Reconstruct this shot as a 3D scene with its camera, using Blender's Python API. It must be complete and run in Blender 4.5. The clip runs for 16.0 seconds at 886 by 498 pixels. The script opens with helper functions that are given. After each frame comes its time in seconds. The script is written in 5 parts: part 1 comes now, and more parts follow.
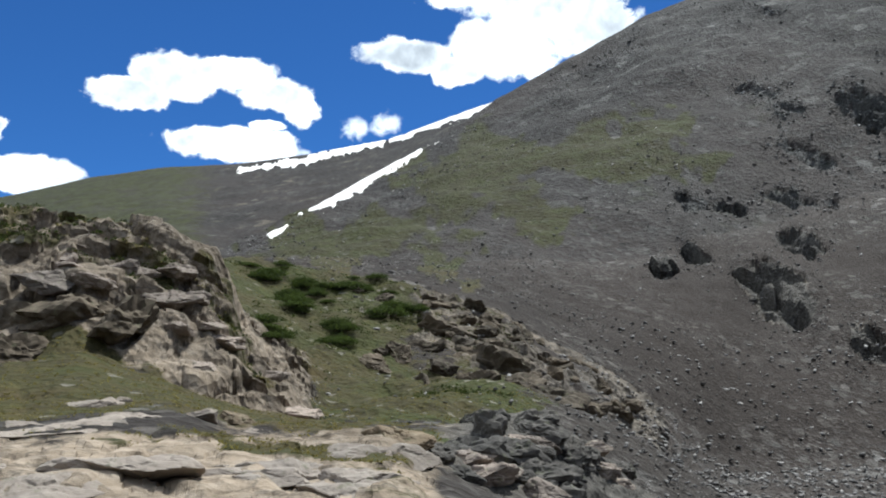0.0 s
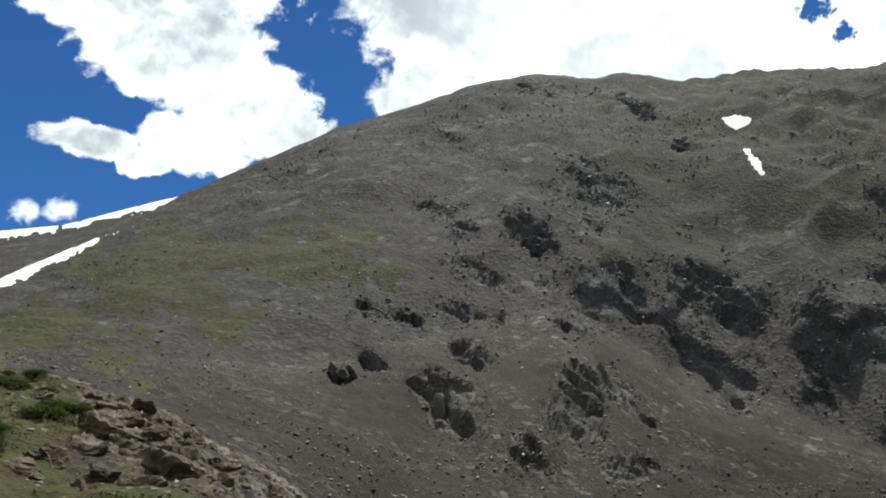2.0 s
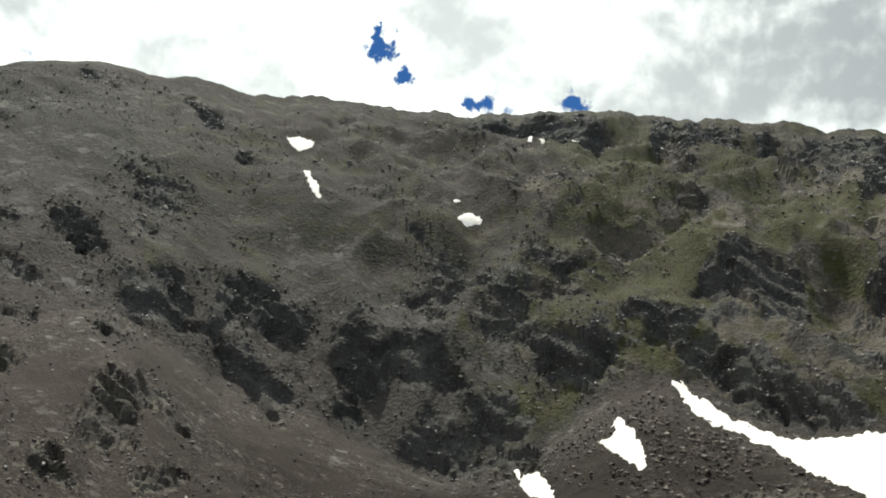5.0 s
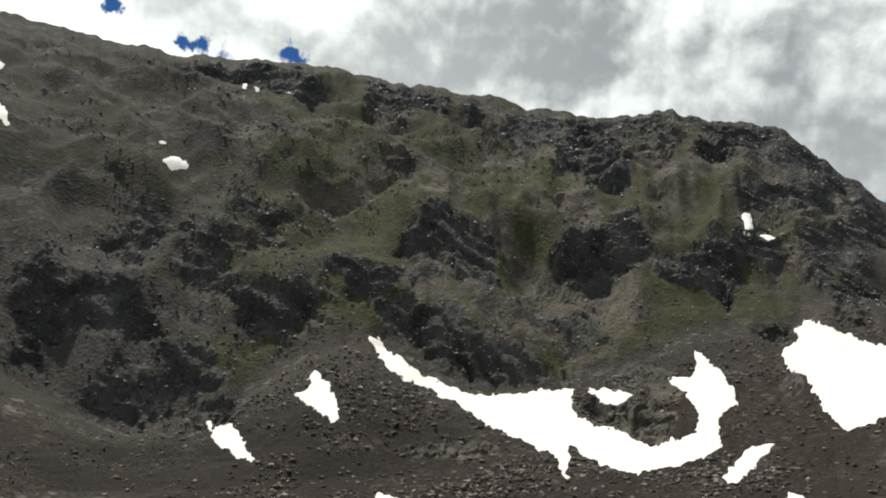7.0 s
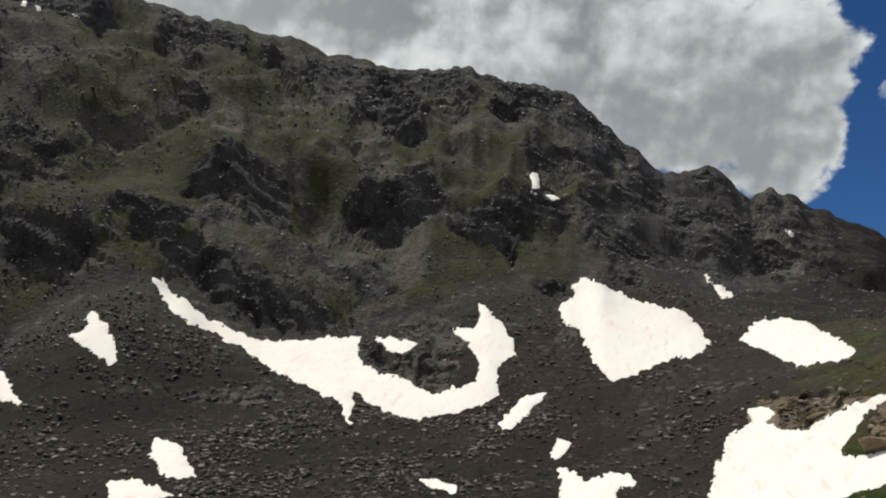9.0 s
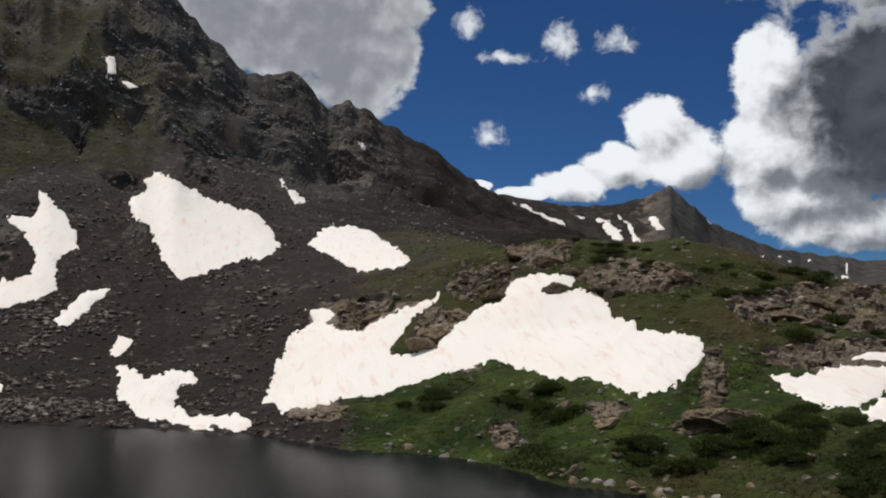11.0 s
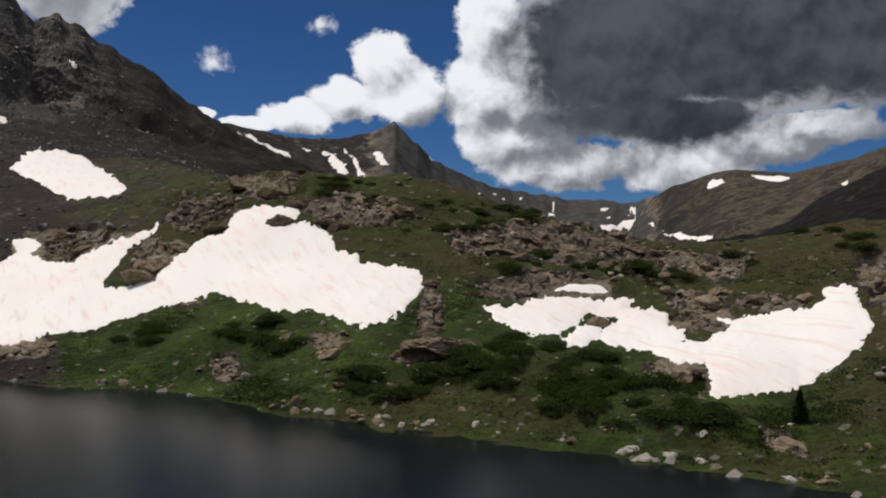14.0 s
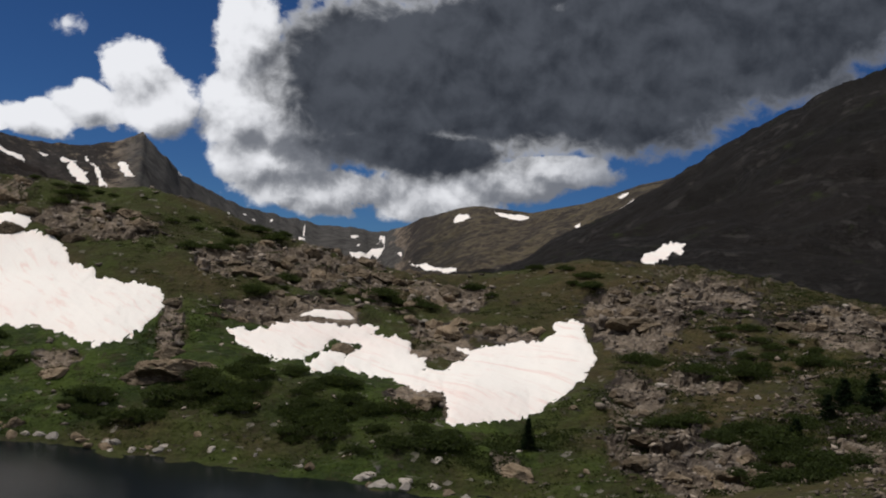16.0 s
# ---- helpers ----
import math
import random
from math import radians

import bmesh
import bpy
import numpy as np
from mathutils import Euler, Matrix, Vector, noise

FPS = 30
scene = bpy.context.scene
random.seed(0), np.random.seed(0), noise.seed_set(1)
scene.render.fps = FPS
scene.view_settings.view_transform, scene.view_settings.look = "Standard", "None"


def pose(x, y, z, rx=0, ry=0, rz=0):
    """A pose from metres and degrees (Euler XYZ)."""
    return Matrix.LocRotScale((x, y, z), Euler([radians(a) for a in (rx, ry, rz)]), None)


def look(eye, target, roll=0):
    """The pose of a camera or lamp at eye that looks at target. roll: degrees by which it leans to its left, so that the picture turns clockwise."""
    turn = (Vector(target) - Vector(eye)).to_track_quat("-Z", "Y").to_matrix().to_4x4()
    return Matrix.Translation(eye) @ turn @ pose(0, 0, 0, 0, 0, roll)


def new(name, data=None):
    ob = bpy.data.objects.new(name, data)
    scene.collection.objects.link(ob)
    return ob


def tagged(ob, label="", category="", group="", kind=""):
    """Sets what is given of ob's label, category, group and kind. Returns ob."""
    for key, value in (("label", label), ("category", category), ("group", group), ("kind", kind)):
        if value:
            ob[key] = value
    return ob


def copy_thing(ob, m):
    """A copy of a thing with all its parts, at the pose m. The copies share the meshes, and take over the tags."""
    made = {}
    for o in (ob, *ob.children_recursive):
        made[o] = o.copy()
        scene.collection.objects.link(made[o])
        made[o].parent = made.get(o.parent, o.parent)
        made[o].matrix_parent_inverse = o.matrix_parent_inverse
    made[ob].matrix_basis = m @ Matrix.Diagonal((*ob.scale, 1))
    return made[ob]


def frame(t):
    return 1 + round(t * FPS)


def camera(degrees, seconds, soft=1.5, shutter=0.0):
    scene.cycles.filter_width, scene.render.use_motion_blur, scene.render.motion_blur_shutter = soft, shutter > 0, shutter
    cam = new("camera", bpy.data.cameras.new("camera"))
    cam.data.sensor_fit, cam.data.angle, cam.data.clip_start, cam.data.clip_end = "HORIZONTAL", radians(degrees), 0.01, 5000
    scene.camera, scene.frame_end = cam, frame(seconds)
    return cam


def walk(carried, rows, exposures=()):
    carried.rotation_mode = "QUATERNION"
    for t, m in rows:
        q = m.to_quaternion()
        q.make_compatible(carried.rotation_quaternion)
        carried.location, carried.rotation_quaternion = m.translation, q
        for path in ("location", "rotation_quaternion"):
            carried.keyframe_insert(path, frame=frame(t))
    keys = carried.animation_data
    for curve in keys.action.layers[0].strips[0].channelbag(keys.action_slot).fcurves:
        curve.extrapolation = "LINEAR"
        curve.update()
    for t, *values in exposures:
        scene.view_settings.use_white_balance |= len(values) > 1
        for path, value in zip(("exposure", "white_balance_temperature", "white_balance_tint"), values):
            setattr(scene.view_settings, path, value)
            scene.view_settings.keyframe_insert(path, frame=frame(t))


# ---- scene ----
cam = camera(48.70, 16.0, soft=2.0)
EYE = 18.0   # above the lake
# seconds, tilt, lean, heading of the turning camera
TURN = [
    (0.0, 99.27, -0.69, -0.12),
    (0.5, 101.63, -0.83, -4.78),
    (1.0, 103.52, -0.61, -9.18),
    (1.5, 104.70, -0.52, -14.21),
    (2.0, 105.43, -0.11, -18.79),
    (2.5, 105.79, 0.22, -22.36),
    (3.0, 106.30, 0.06, -25.77),
    (3.5, 106.18, 0.46, -31.14),
    (4.0, 106.19, 0.58, -35.91),
    (4.5, 105.71, 0.73, -40.86),
    (4.7, 105.80, 0.86, -42.58),
    (6.8, 103.00, 1.36, -60.78),
    (7.0, 102.72, 1.48, -62.57),
    (7.5, 102.03, 0.90, -66.81),
    (8.0, 101.33, 0.99, -69.43),
    (8.5, 100.67, 1.64, -72.13),
    (9.0, 99.40, 1.04, -74.95),
    (9.5, 97.86, 1.06, -81.96),
    (10.0, 96.36, 0.82, -88.47),
    (10.2, 95.77, 0.37, -91.20),
    (12.3, 90.24, -0.14, -107.06),
    (12.5, 89.98, -0.30, -107.77),
    (13.0, 89.55, -0.37, -109.62),
    (13.5, 89.06, -0.42, -113.04),
    (14.0, 89.68, -0.96, -115.75),
    (14.5, 89.72, -1.24, -118.76),
    (15.0, 90.23, -2.46, -122.91),
    (15.5, 90.99, -3.73, -127.20),
    (16.0, 91.77, -3.89, -130.40),
]
walk(cam, [(t, pose(0, 0, EYE, rx, ry, rz)) for t, rx, ry, rz in TURN], exposures=[(0, 0.56, 5700, 3), (1.5, 0.45, 6000, 1), (3.5, 0.42, 6400, -2), (4.7, 0.42, 6450, -1), (7, 0.08, 6450, 3), (8.5, -0.40, 6350, 5), (9.5, -0.48, 6350, 6), (10, -0.68, 6250, 7),
                                                                                     (12.5, -0.66, 6200, 11), (16, -0.76, 6250, 12)])

# ---- light ----
SUN_AZ, SUN_EL = 38.0, 63.0      # degrees right of the first heading, and above the horizon


def heading(a, e):
    a, e = radians(a), radians(e)
    return Vector((math.sin(a) * math.cos(e), math.cos(a) * math.cos(e), math.sin(e)))


sun = new("sun", bpy.data.lights.new("sun", "SUN"))
sun.data.energy, sun.data.angle, sun.data.color = 5.0, radians(0.6), (1.0, 0.93, 0.84)
sun.matrix_world = look(heading(SUN_AZ, SUN_EL) * 100, (0, 0, 0))


class Nodes:
    """Small helper to write node trees as formulas."""

    def __init__(self, tree):
        self.tree = tree
        tree.nodes.clear()

    def add(self, kind):
        return self.tree.nodes.new(kind)

    def put(self, socket, v):
        if isinstance(v, bpy.types.NodeSocket):
            self.tree.links.new(v, socket)
        elif v is not None:
            if isinstance(v, (tuple, list)) and socket.type == "RGBA" and len(v) == 3:
                v = (*v, 1)
            socket.default_value = v

    def math(self, op, a, b=None, c=None, clamp=False):
        n = self.add("ShaderNodeMath")
        n.operation, n.use_clamp = op, clamp
        for i, v in enumerate((a, b, c)):
            if v is not None:
                self.put(n.inputs[i], v)
        return n.outputs[0]

    def vec(self, op, a, b=None, scale=None):
        n = self.add("ShaderNodeVectorMath")
        n.operation = op
        self.put(n.inputs[0], a)
        if b is not None:
            self.put(n.inputs[1], b)
        if scale is not None:
            self.put(n.inputs["Scale"], scale)
        return n.outputs["Value"] if op in ("LENGTH", "DISTANCE", "DOT_PRODUCT") else n.outputs[0]

    def xyz(self, x, y, z):
        n = self.add("ShaderNodeCombineXYZ")
        for i, v in enumerate((x, y, z)):
            self.put(n.inputs[i], v)
        return n.outputs[0]

    def noise(self, where, scale, detail=4.0, rough=0.55, warp=0.0, color=False):
        n = self.add("ShaderNodeTexNoise")
        self.put(n.inputs["Vector"], where)
        for k, v in (("Scale", scale), ("Detail", detail), ("Roughness", rough), ("Distortion", warp)):
            self.put(n.inputs[k], v)
        return n.outputs[1 if color else 0]

    def cells(self, where, scale, feature="F1", out="Distance", rand=1.0):
        n = self.add("ShaderNodeTexVoronoi")
        n.feature = feature
        self.put(n.inputs["Vector"], where)
        self.put(n.inputs["Scale"], scale)
        self.put(n.inputs["Randomness"], rand)
        return n.outputs[out]

    def span(self, v, a, b, lo=0.0, hi=1.0, smooth=True):
        n = self.add("ShaderNodeMapRange")
        n.interpolation_type = "SMOOTHSTEP" if smooth else "LINEAR"
        for i, x in enumerate((v, a, b, lo, hi)):
            self.put(n.inputs[i], x)
        return n.outputs[0]

    def mix(self, f, a, b, mode="MIX"):
        n = self.add("ShaderNodeMix")
        n.data_type, n.blend_type = "RGBA", mode
        self.put(n.inputs[0], f)
        self.put(n.inputs[6], a)
        self.put(n.inputs[7], b)
        return n.outputs[2]

    def bump(self, height, strength, distance, normal=None):
        n = self.add("ShaderNodeBump")
        self.put(n.inputs["Strength"], strength)
        self.put(n.inputs["Distance"], distance)
        self.put(n.inputs["Height"], height)
        if normal is not None:
            self.put(n.inputs["Normal"], normal)
        return n.outputs[0]


# cumulus banks: heading, height, half width, half height, all in degrees
CLOUDS_WEST = [(-18.6, 17.2, 2.6, 1.1), (-16.0, 18.4, 2.9, 1.4), (-13.0, 18.8, 3.0, 1.1), (-10.3, 17.8, 2.4, 1.0), (-8.5, 16.9, 1.0, 1.3),
               (-12.5, 14.8, 4.8, 1.0), (-23.6, 12.3, 3.4, 1.1), (-25.4, 14.6, 0.7, 0.9), (-10.6, 15.9, 1.1, 0.4),
               (2.0, 26.0, 6.4, 3.2), (6.2, 23.4, 5.2, 2.7), (8.6, 22.4, 3.6, 2.2), (3.6, 20.9, 3.8, 2.0), (-3.0, 27.6, 4.4, 1.8), (2.0, 30.5, 10, 3.4),
               (-2.3, 20.4, 3.2, 1.1), (0.9, 19.5, 1.9, 1.0)]
CLOUDS_SOUTH = [(20, 31.5, 9, 7), (30, 28, 13, 7), (45, 31, 15, 10), (60, 26, 14, 8), (73, 24, 12, 8), (84, 20.5, 10, 7), (91, 18, 8, 6.2), (95.4, 19, 4.6, 4),
                (94.4, 14.2, 3.6, 3.4), (97.0, 14.6, 1.7, 2.2), (17.6, 24.2, 3.8, 2.6)]
CLOUDS_SMALL = [(-3.6, 16.5, 1.3, 0.8), (-5.4, 16.2, 1.0, 0.8), (101.0, 16.5, 1.2, 0.9), (103.2, 14.5, 1.9, 0.6), (106.6, 15.4, 1.3, 1.3), (109.8, 15.3, 1.6, 0.8), (102.6, 10.1, 1.2, 0.9), (108.5, 12.2, 1.0, 0.6),
                (106.9, 19.0, 1.8, 0.9), (103.5, 19.3, 0.8, 1.0)]
CLOUDS_WESTERN_VALLEY = [(112.3, 10.5, 2.1, 1.9), (113.4, 8.8, 2.8, 2.1), (110.0, 8.2, 2.6, 1.4), (107.2, 7.2, 2.6, 1.0), (104.4, 6.7, 1.9, 0.5), (102.0, 7.2, 0.8, 0.3),
                         (118.2, 12.6, 2.2, 3.6), (118.0, 8.8, 2.8, 2.8), (120.2, 9.2, 4.2, 4.2), (120.0, 6.2, 4.0, 1.9), (122.4, 4.6, 5.0, 1.6), (129.6, 4.9, 4.6, 1.9), (133.6, 5.9, 4.6, 1.5),
                         (136.6, 6.6, 4.2, 1.2)]
CLOUDS_DARK = [(126, 11.3, 7.6, 5.4), (133, 12.5, 9.5, 5.9), (141, 14.2, 8.5, 6.0), (149, 17.5, 9, 5.6), (137, 20, 21, 6.5), (128, 7.4, 7, 1.8), (139, 11.2, 9, 4.0), (147, 14.4, 8, 4.2)]
BLUE_GAPS = [(12.5, 25.4, 2.7, 1.7), (12.0, 23.5, 1.1, 1.2), (9.3, 28.6, 1.7, 2.2), (41.6, 27.6, 1.3, 1.3), (43.2, 25.8, 0.8, 0.6), (47.8, 24.3, 1.4, 0.6),
             (53.7, 23.9, 1.0, 0.8), (125.5, 3.7, 0.8, 0.6)]

world = bpy.data.worlds.new("sky")
scene.world = world
world.use_nodes = True
w = Nodes(world.node_tree)
sky = w.add("ShaderNodeTexSky")
sky.sky_type, sky.sun_disc, sky.sun_elevation, sky.sun_rotation = "NISHITA", False, radians(SUN_EL), radians(SUN_AZ)
sky.altitude, sky.air_density, sky.dust_density, sky.ozone_density = 3600, 1.0, 0.3, 2.0
way = w.add("ShaderNodeTexCoord").outputs["Generated"]
part_xyz = w.add("ShaderNodeSeparateXYZ")
w.put(part_xyz.inputs[0], way)
az = w.math("MULTIPLY", w.math("ARCTAN2", part_xyz.outputs[0], part_xyz.outputs[1]), 57.2958)
el = w.math("MULTIPLY", w.math("ARCSINE", part_xyz.outputs[2]), 57.2958)
flat = w.xyz(az, el, 0)
curl = w.vec("SUBTRACT", w.noise(flat, 0.32, 5, 0.6, color=True), (0.5, 0.5, 0.5))
bent = w.vec("ADD", flat, w.vec("MULTIPLY", curl, (2.0, 1.4, 0)))
# ragged rims: coarse lobes, then ever finer curls
rim = w.math("SUBTRACT", w.noise(w.vec("MULTIPLY", flat, (1, 1.2, 1)), 0.55, 8, 0.58, 0.3), 0.5)


rim_fine = w.math("SUBTRACT", w.noise(flat, 1.2, 6, 0.6, 0.4), 0.5)


def bank(blobs, at):
    """How deep a direction lies inside the banks: 1 in the middle, 0 at the rim."""
    best = None
    for a, e, ra, re in blobs:
        d = w.vec("LENGTH", w.vec("MULTIPLY", w.vec("SUBTRACT", at, (a, e, 0)), (1 / ra, 1 / re, 0)))
        best = d if best is None else w.math("MINIMUM", best, d)
    return w.math("SUBTRACT", 1.0, best)


def ragged(v, much, by=None):
    return w.math("MULTIPLY_ADD", by or rim, much, v)


gap = ragged(bank(BLUE_GAPS, bent), 3.2, rim_fine)
valley = bank(CLOUDS_WESTERN_VALLEY, bent)
valley_above = bank(CLOUDS_WESTERN_VALLEY, w.vec("ADD", bent, (-0.7, 1.1, 0)))
backlit = w.math("MAXIMUM", bank(CLOUDS_WEST, bent), bank(CLOUDS_SOUTH, bent))
dark = bank(CLOUDS_DARK, bent)
small = ragged(bank(CLOUDS_SMALL, bent), 1.9, rim_fine)
white = ragged(w.math("MAXIMUM", backlit, valley), 0.85)
cover = w.math("MAXIMUM", w.math("MAXIMUM", w.span(white, 0.0, 0.22), w.math("MULTIPLY", w.span(small, 0.05, 1.0), 0.85)), w.span(ragged(dark, 0.8), -0.02, 0.2))
cover = w.math("MULTIPLY", cover, w.span(gap, 0.55, 0.05))
# broken cumulus added out of view, overhead and behind, to lift the shadows
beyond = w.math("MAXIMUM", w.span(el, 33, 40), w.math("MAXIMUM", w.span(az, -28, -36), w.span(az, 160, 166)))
fill_clouds = w.math("MULTIPLY", w.span(w.noise(way, 2.6, 6, 0.62), 0.44, 0.56), w.math("MULTIPLY", beyond, w.span(el, -2, 4)))
cover = w.math("MAXIMUM", cover, fill_clouds)
billow = w.noise(flat, 0.10, 5, 0.52, 0.4)
puff = w.noise(flat, 0.42, 6, 0.56, 0.2)
# the puffs' upper sides catch the sun; banks with the sun behind them are grey within
relief = w.math("SUBTRACT", w.noise(w.vec("ADD", flat, (-0.25, 0.75, 0)), 0.42, 6, 0.56, 0.2), puff)
thick = w.math("MULTIPLY_ADD", w.math("SUBTRACT", billow, 0.5), 3.2, w.math("MULTIPLY_ADD", relief, 1.2, w.span(backlit, 0.0, 0.5, 0.0, 0.5)))
grey_back = w.mix(w.span(az, 45, 80), w.mix(w.span(az, 12, 24), (0.40, 0.41, 0.43), (0.60, 0.61, 0.62)), w.mix(w.span(el, 14, 24), (0.40, 0.41, 0.435), (0.33, 0.34, 0.365)))
lit_back = w.mix(w.span(thick, -0.15, 1.05), w.mix(w.span(az, 62, 88), (1.22, 1.22, 1.20), (1.0, 1.0, 1.0)), grey_back)
below = w.math("MULTIPLY_ADD", w.math("SUBTRACT", valley_above, valley), 1.1, w.math("MULTIPLY_ADD", relief, 2.6, w.math("MULTIPLY", w.span(el, 9.5, 6.0), w.span(dark, -0.75, 0.05, 0.05, 1.15))))
lit_side = w.mix(w.span(below, -0.45, 1.25), (1.42, 1.42, 1.41), (0.30, 0.315, 0.345))
# the bank thins out eastwards to a dull grey veil
lit_side = w.mix(w.math("MULTIPLY", w.span(az, 135, 142), 0.85), lit_side, (0.24, 0.27, 0.33))
lit = w.mix(w.span(az, 99, 101), lit_back, lit_side)
murk = w.noise(flat, 0.10, 6, 0.52, 0.3)
shade = w.mix(w.span(w.math("MULTIPLY_ADD", puff, 0.6, w.math("MULTIPLY_ADD", relief, -0.5, murk)), 0.50, 1.12), (0.050, 0.058, 0.073), (0.135, 0.149, 0.174))
cloud = w.mix(w.span(ragged(dark, 0.65), -0.12, 0.36), lit, shade)
back = w.add("ShaderNodeBackground")
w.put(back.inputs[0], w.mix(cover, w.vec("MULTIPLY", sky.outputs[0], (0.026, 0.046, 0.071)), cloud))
w.put(w.add("ShaderNodeOutputWorld").inputs[0], back.outputs[0])

# ---- materials ----


def material(name):
    m = bpy.data.materials.new(name)
    m.use_nodes = True
    k = Nodes(m.node_tree)
    k.out = k.add("ShaderNodeOutputMaterial")
    k.shader = k.add("ShaderNodeBsdfPrincipled")
    k.put(k.out.inputs[0], k.shader.outputs[0])
    k.at = k.add("ShaderNodeNewGeometry").outputs["Position"]
    return m, k


def finish(k, color, rough=0.9, normal=None, specular=0.25):
    k.put(k.shader.inputs["Base Color"], color)
    k.put(k.shader.inputs["Roughness"], rough)
    k.put(k.shader.inputs["Specular IOR Level"], specular)
    if normal is not None:
        k.put(k.shader.inputs["Normal"], normal)


def rock_color(k, dark, light, tint):
    """Weathered rock: broad tones, lichen speckle and thin cracks."""
    broad = k.noise(k.at, 0.06, 4, 0.6)
    grain = k.noise(k.at, 1.3, 5, 0.65)
    c = k.mix(k.span(broad, 0.35, 0.68), dark, light)
    c = k.mix(k.span(grain, 0.42, 0.75, 0, 0.55), c, tint)
    c = k.mix(k.span(k.noise(k.vec("MULTIPLY", k.at, (0.4, 0.4, 2.2)), 0.8, 5, 0.7), 0.55, 0.72, 0, 0.6), c, dark)
    return c, k.math("ADD", k.math("MULTIPLY", grain, 0.6), k.math("MULTIPLY", broad, 2.0))


def ground_material(name, near, stones=((0.016, 0.014, 0.0125), (0.125, 0.113, 0.102)), bed=((0.021, 0.0178, 0.0152), (0.037, 0.0315, 0.027)),
                    cold_rock=((0.034, 0.032, 0.029), (0.082, 0.076, 0.067), (0.17, 0.158, 0.14)), lush=1.0, meadow=0.0, chip=(0.21, 0.20, 0.185)):
    """Scree, turf and bare rock, by the cover stored on the sheet (red rock, green turf, blue warmer stone, darker
    scree and painted cloud shade).
    """
    m, k = material(name)
    att = k.add("ShaderNodeVertexColor")
    att.layer_name = "cover"
    rgb = k.add("ShaderNodeSeparateColor")
    k.put(rgb.inputs[0], att.outputs[0])
    rock, turf, warm_or_shaded = rgb.outputs[0], rgb.outputs[1], rgb.outputs[2]
    # scree: fine bed, stones of two sizes, bands sorted by size, paler runs
    s1, s2 = (1.5, 0.5) if near else (0.62, 0.2)
    stone = k.add("ShaderNodeSeparateColor")
    k.put(stone.inputs[0], k.cells(k.at, s1, out="Color"))
    big = k.add("ShaderNodeSeparateColor")
    k.put(big.inputs[0], k.cells(k.at, s2, out="Color"))
    broad = k.noise(k.at, 0.014, 6, 0.65, 0.4)
    sorted_ = k.span(k.noise(k.vec("MULTIPLY", k.at, (1, 1, 0.4)), 0.035, 5, 0.65), 0.42, 0.62)
    scree = k.mix(k.span(broad, 0.36, 0.64), bed[0], bed[1])
    scree = k.mix(k.span(k.noise(k.at, 0.006, 3, 0.5), 0.4, 0.62, 0, 0.7), scree, (bed[1][0] * 1.06, bed[1][1] * 0.95, bed[1][2] * 0.92))
    scree = k.mix(k.math("MULTIPLY", k.span(stone.outputs[0], 0.2, 1.0, 0, 0.9), k.math("MULTIPLY_ADD", sorted_, 0.7, 0.3)), scree, k.mix(stone.outputs[1], stones[0], stones[1]))
    scree = k.mix(k.math("MULTIPLY", k.span(big.outputs[0], 0.80, 0.95, 0, 0.75), sorted_), scree, k.mix(big.outputs[1], (0.04, 0.037, 0.034), chip))
    scree = k.mix(k.math("MULTIPLY", warm_or_shaded, 0.75), scree, k.mix(1.0, scree, (0.45, 0.40, 0.36), "MULTIPLY"))
    # rock
    cold, h_rock = rock_color(k, *cold_rock)
    hot, _ = rock_color(k, (0.095, 0.073, 0.051), (0.238, 0.188, 0.136), (0.40, 0.338, 0.268))
    bare = k.mix(warm_or_shaded, cold, hot)
    varnish = k.noise(k.vec("MULTIPLY", k.at, (1, 1, 0.6)), 0.12 if near else 0.03, 5, 0.62, 0.6)
    bare = k.mix(k.span(varnish, 0.50, 0.66, 0, 0.45 if near else 0.62), bare, k.mix(1.0, bare, (0.30, 0.29, 0.28), "MULTIPLY"))
    if near:
        joints = k.cells(k.vec("ADD", k.vec("MULTIPLY", k.at, (1, 1, 1.9)), k.vec("MULTIPLY", k.noise(k.at, 0.8, 3, 0.6, color=True), (2.6, 2.6, 2.6))), 0.24, "DISTANCE_TO_EDGE")
        bare = k.mix(k.span(joints, 0.028, 0.0, 0, 0.5), bare, (0.045, 0.039, 0.033))
        lichen = k.noise(k.at, 0.55, 6, 0.72, 0.4)
        bare = k.mix(k.span(lichen, 0.5, 0.64, 0, 0.6), bare, k.mix(1.0, bare, (0.42, 0.41, 0.40), "MULTIPLY"))
    # turf
    t1 = k.noise(k.at, 0.11, 6, 0.7)
    t2 = k.noise(k.at, 1.9, 4, 0.7)
    green = k.mix(k.span(t1, 0.36, 0.64), (0.014 + 0.008 * meadow, 0.024 + 0.003 * meadow, 0.005 + 0.008 * meadow), (0.044 + 0.022 * meadow, 0.064 + 0.006 * meadow, 0.011 + 0.018 * meadow))
    dry = k.mix(k.span(t1, 0.36, 0.64), (0.056, 0.043, 0.019), (0.038, 0.037, 0.013))
    grass = k.mix(k.span(warm_or_shaded, 0.0, 0.6), green, dry)
    grass = k.mix(k.span(t2, 0.45, 0.8, 0, 0.6), grass, (0.012, 0.020, 0.006))
    heath = k.noise(k.at, 0.42, 5, 0.7, 0.3)
    grass = k.mix(k.span(heath, 0.52, 0.66, 0, 0.75), grass, (0.030, 0.025, 0.012))
    grass = k.mix(k.span(heath, 0.46, 0.34, 0, 0.55), grass, k.mix(1.0, grass, (1.5, 1.45, 1.25), "MULTIPLY"))
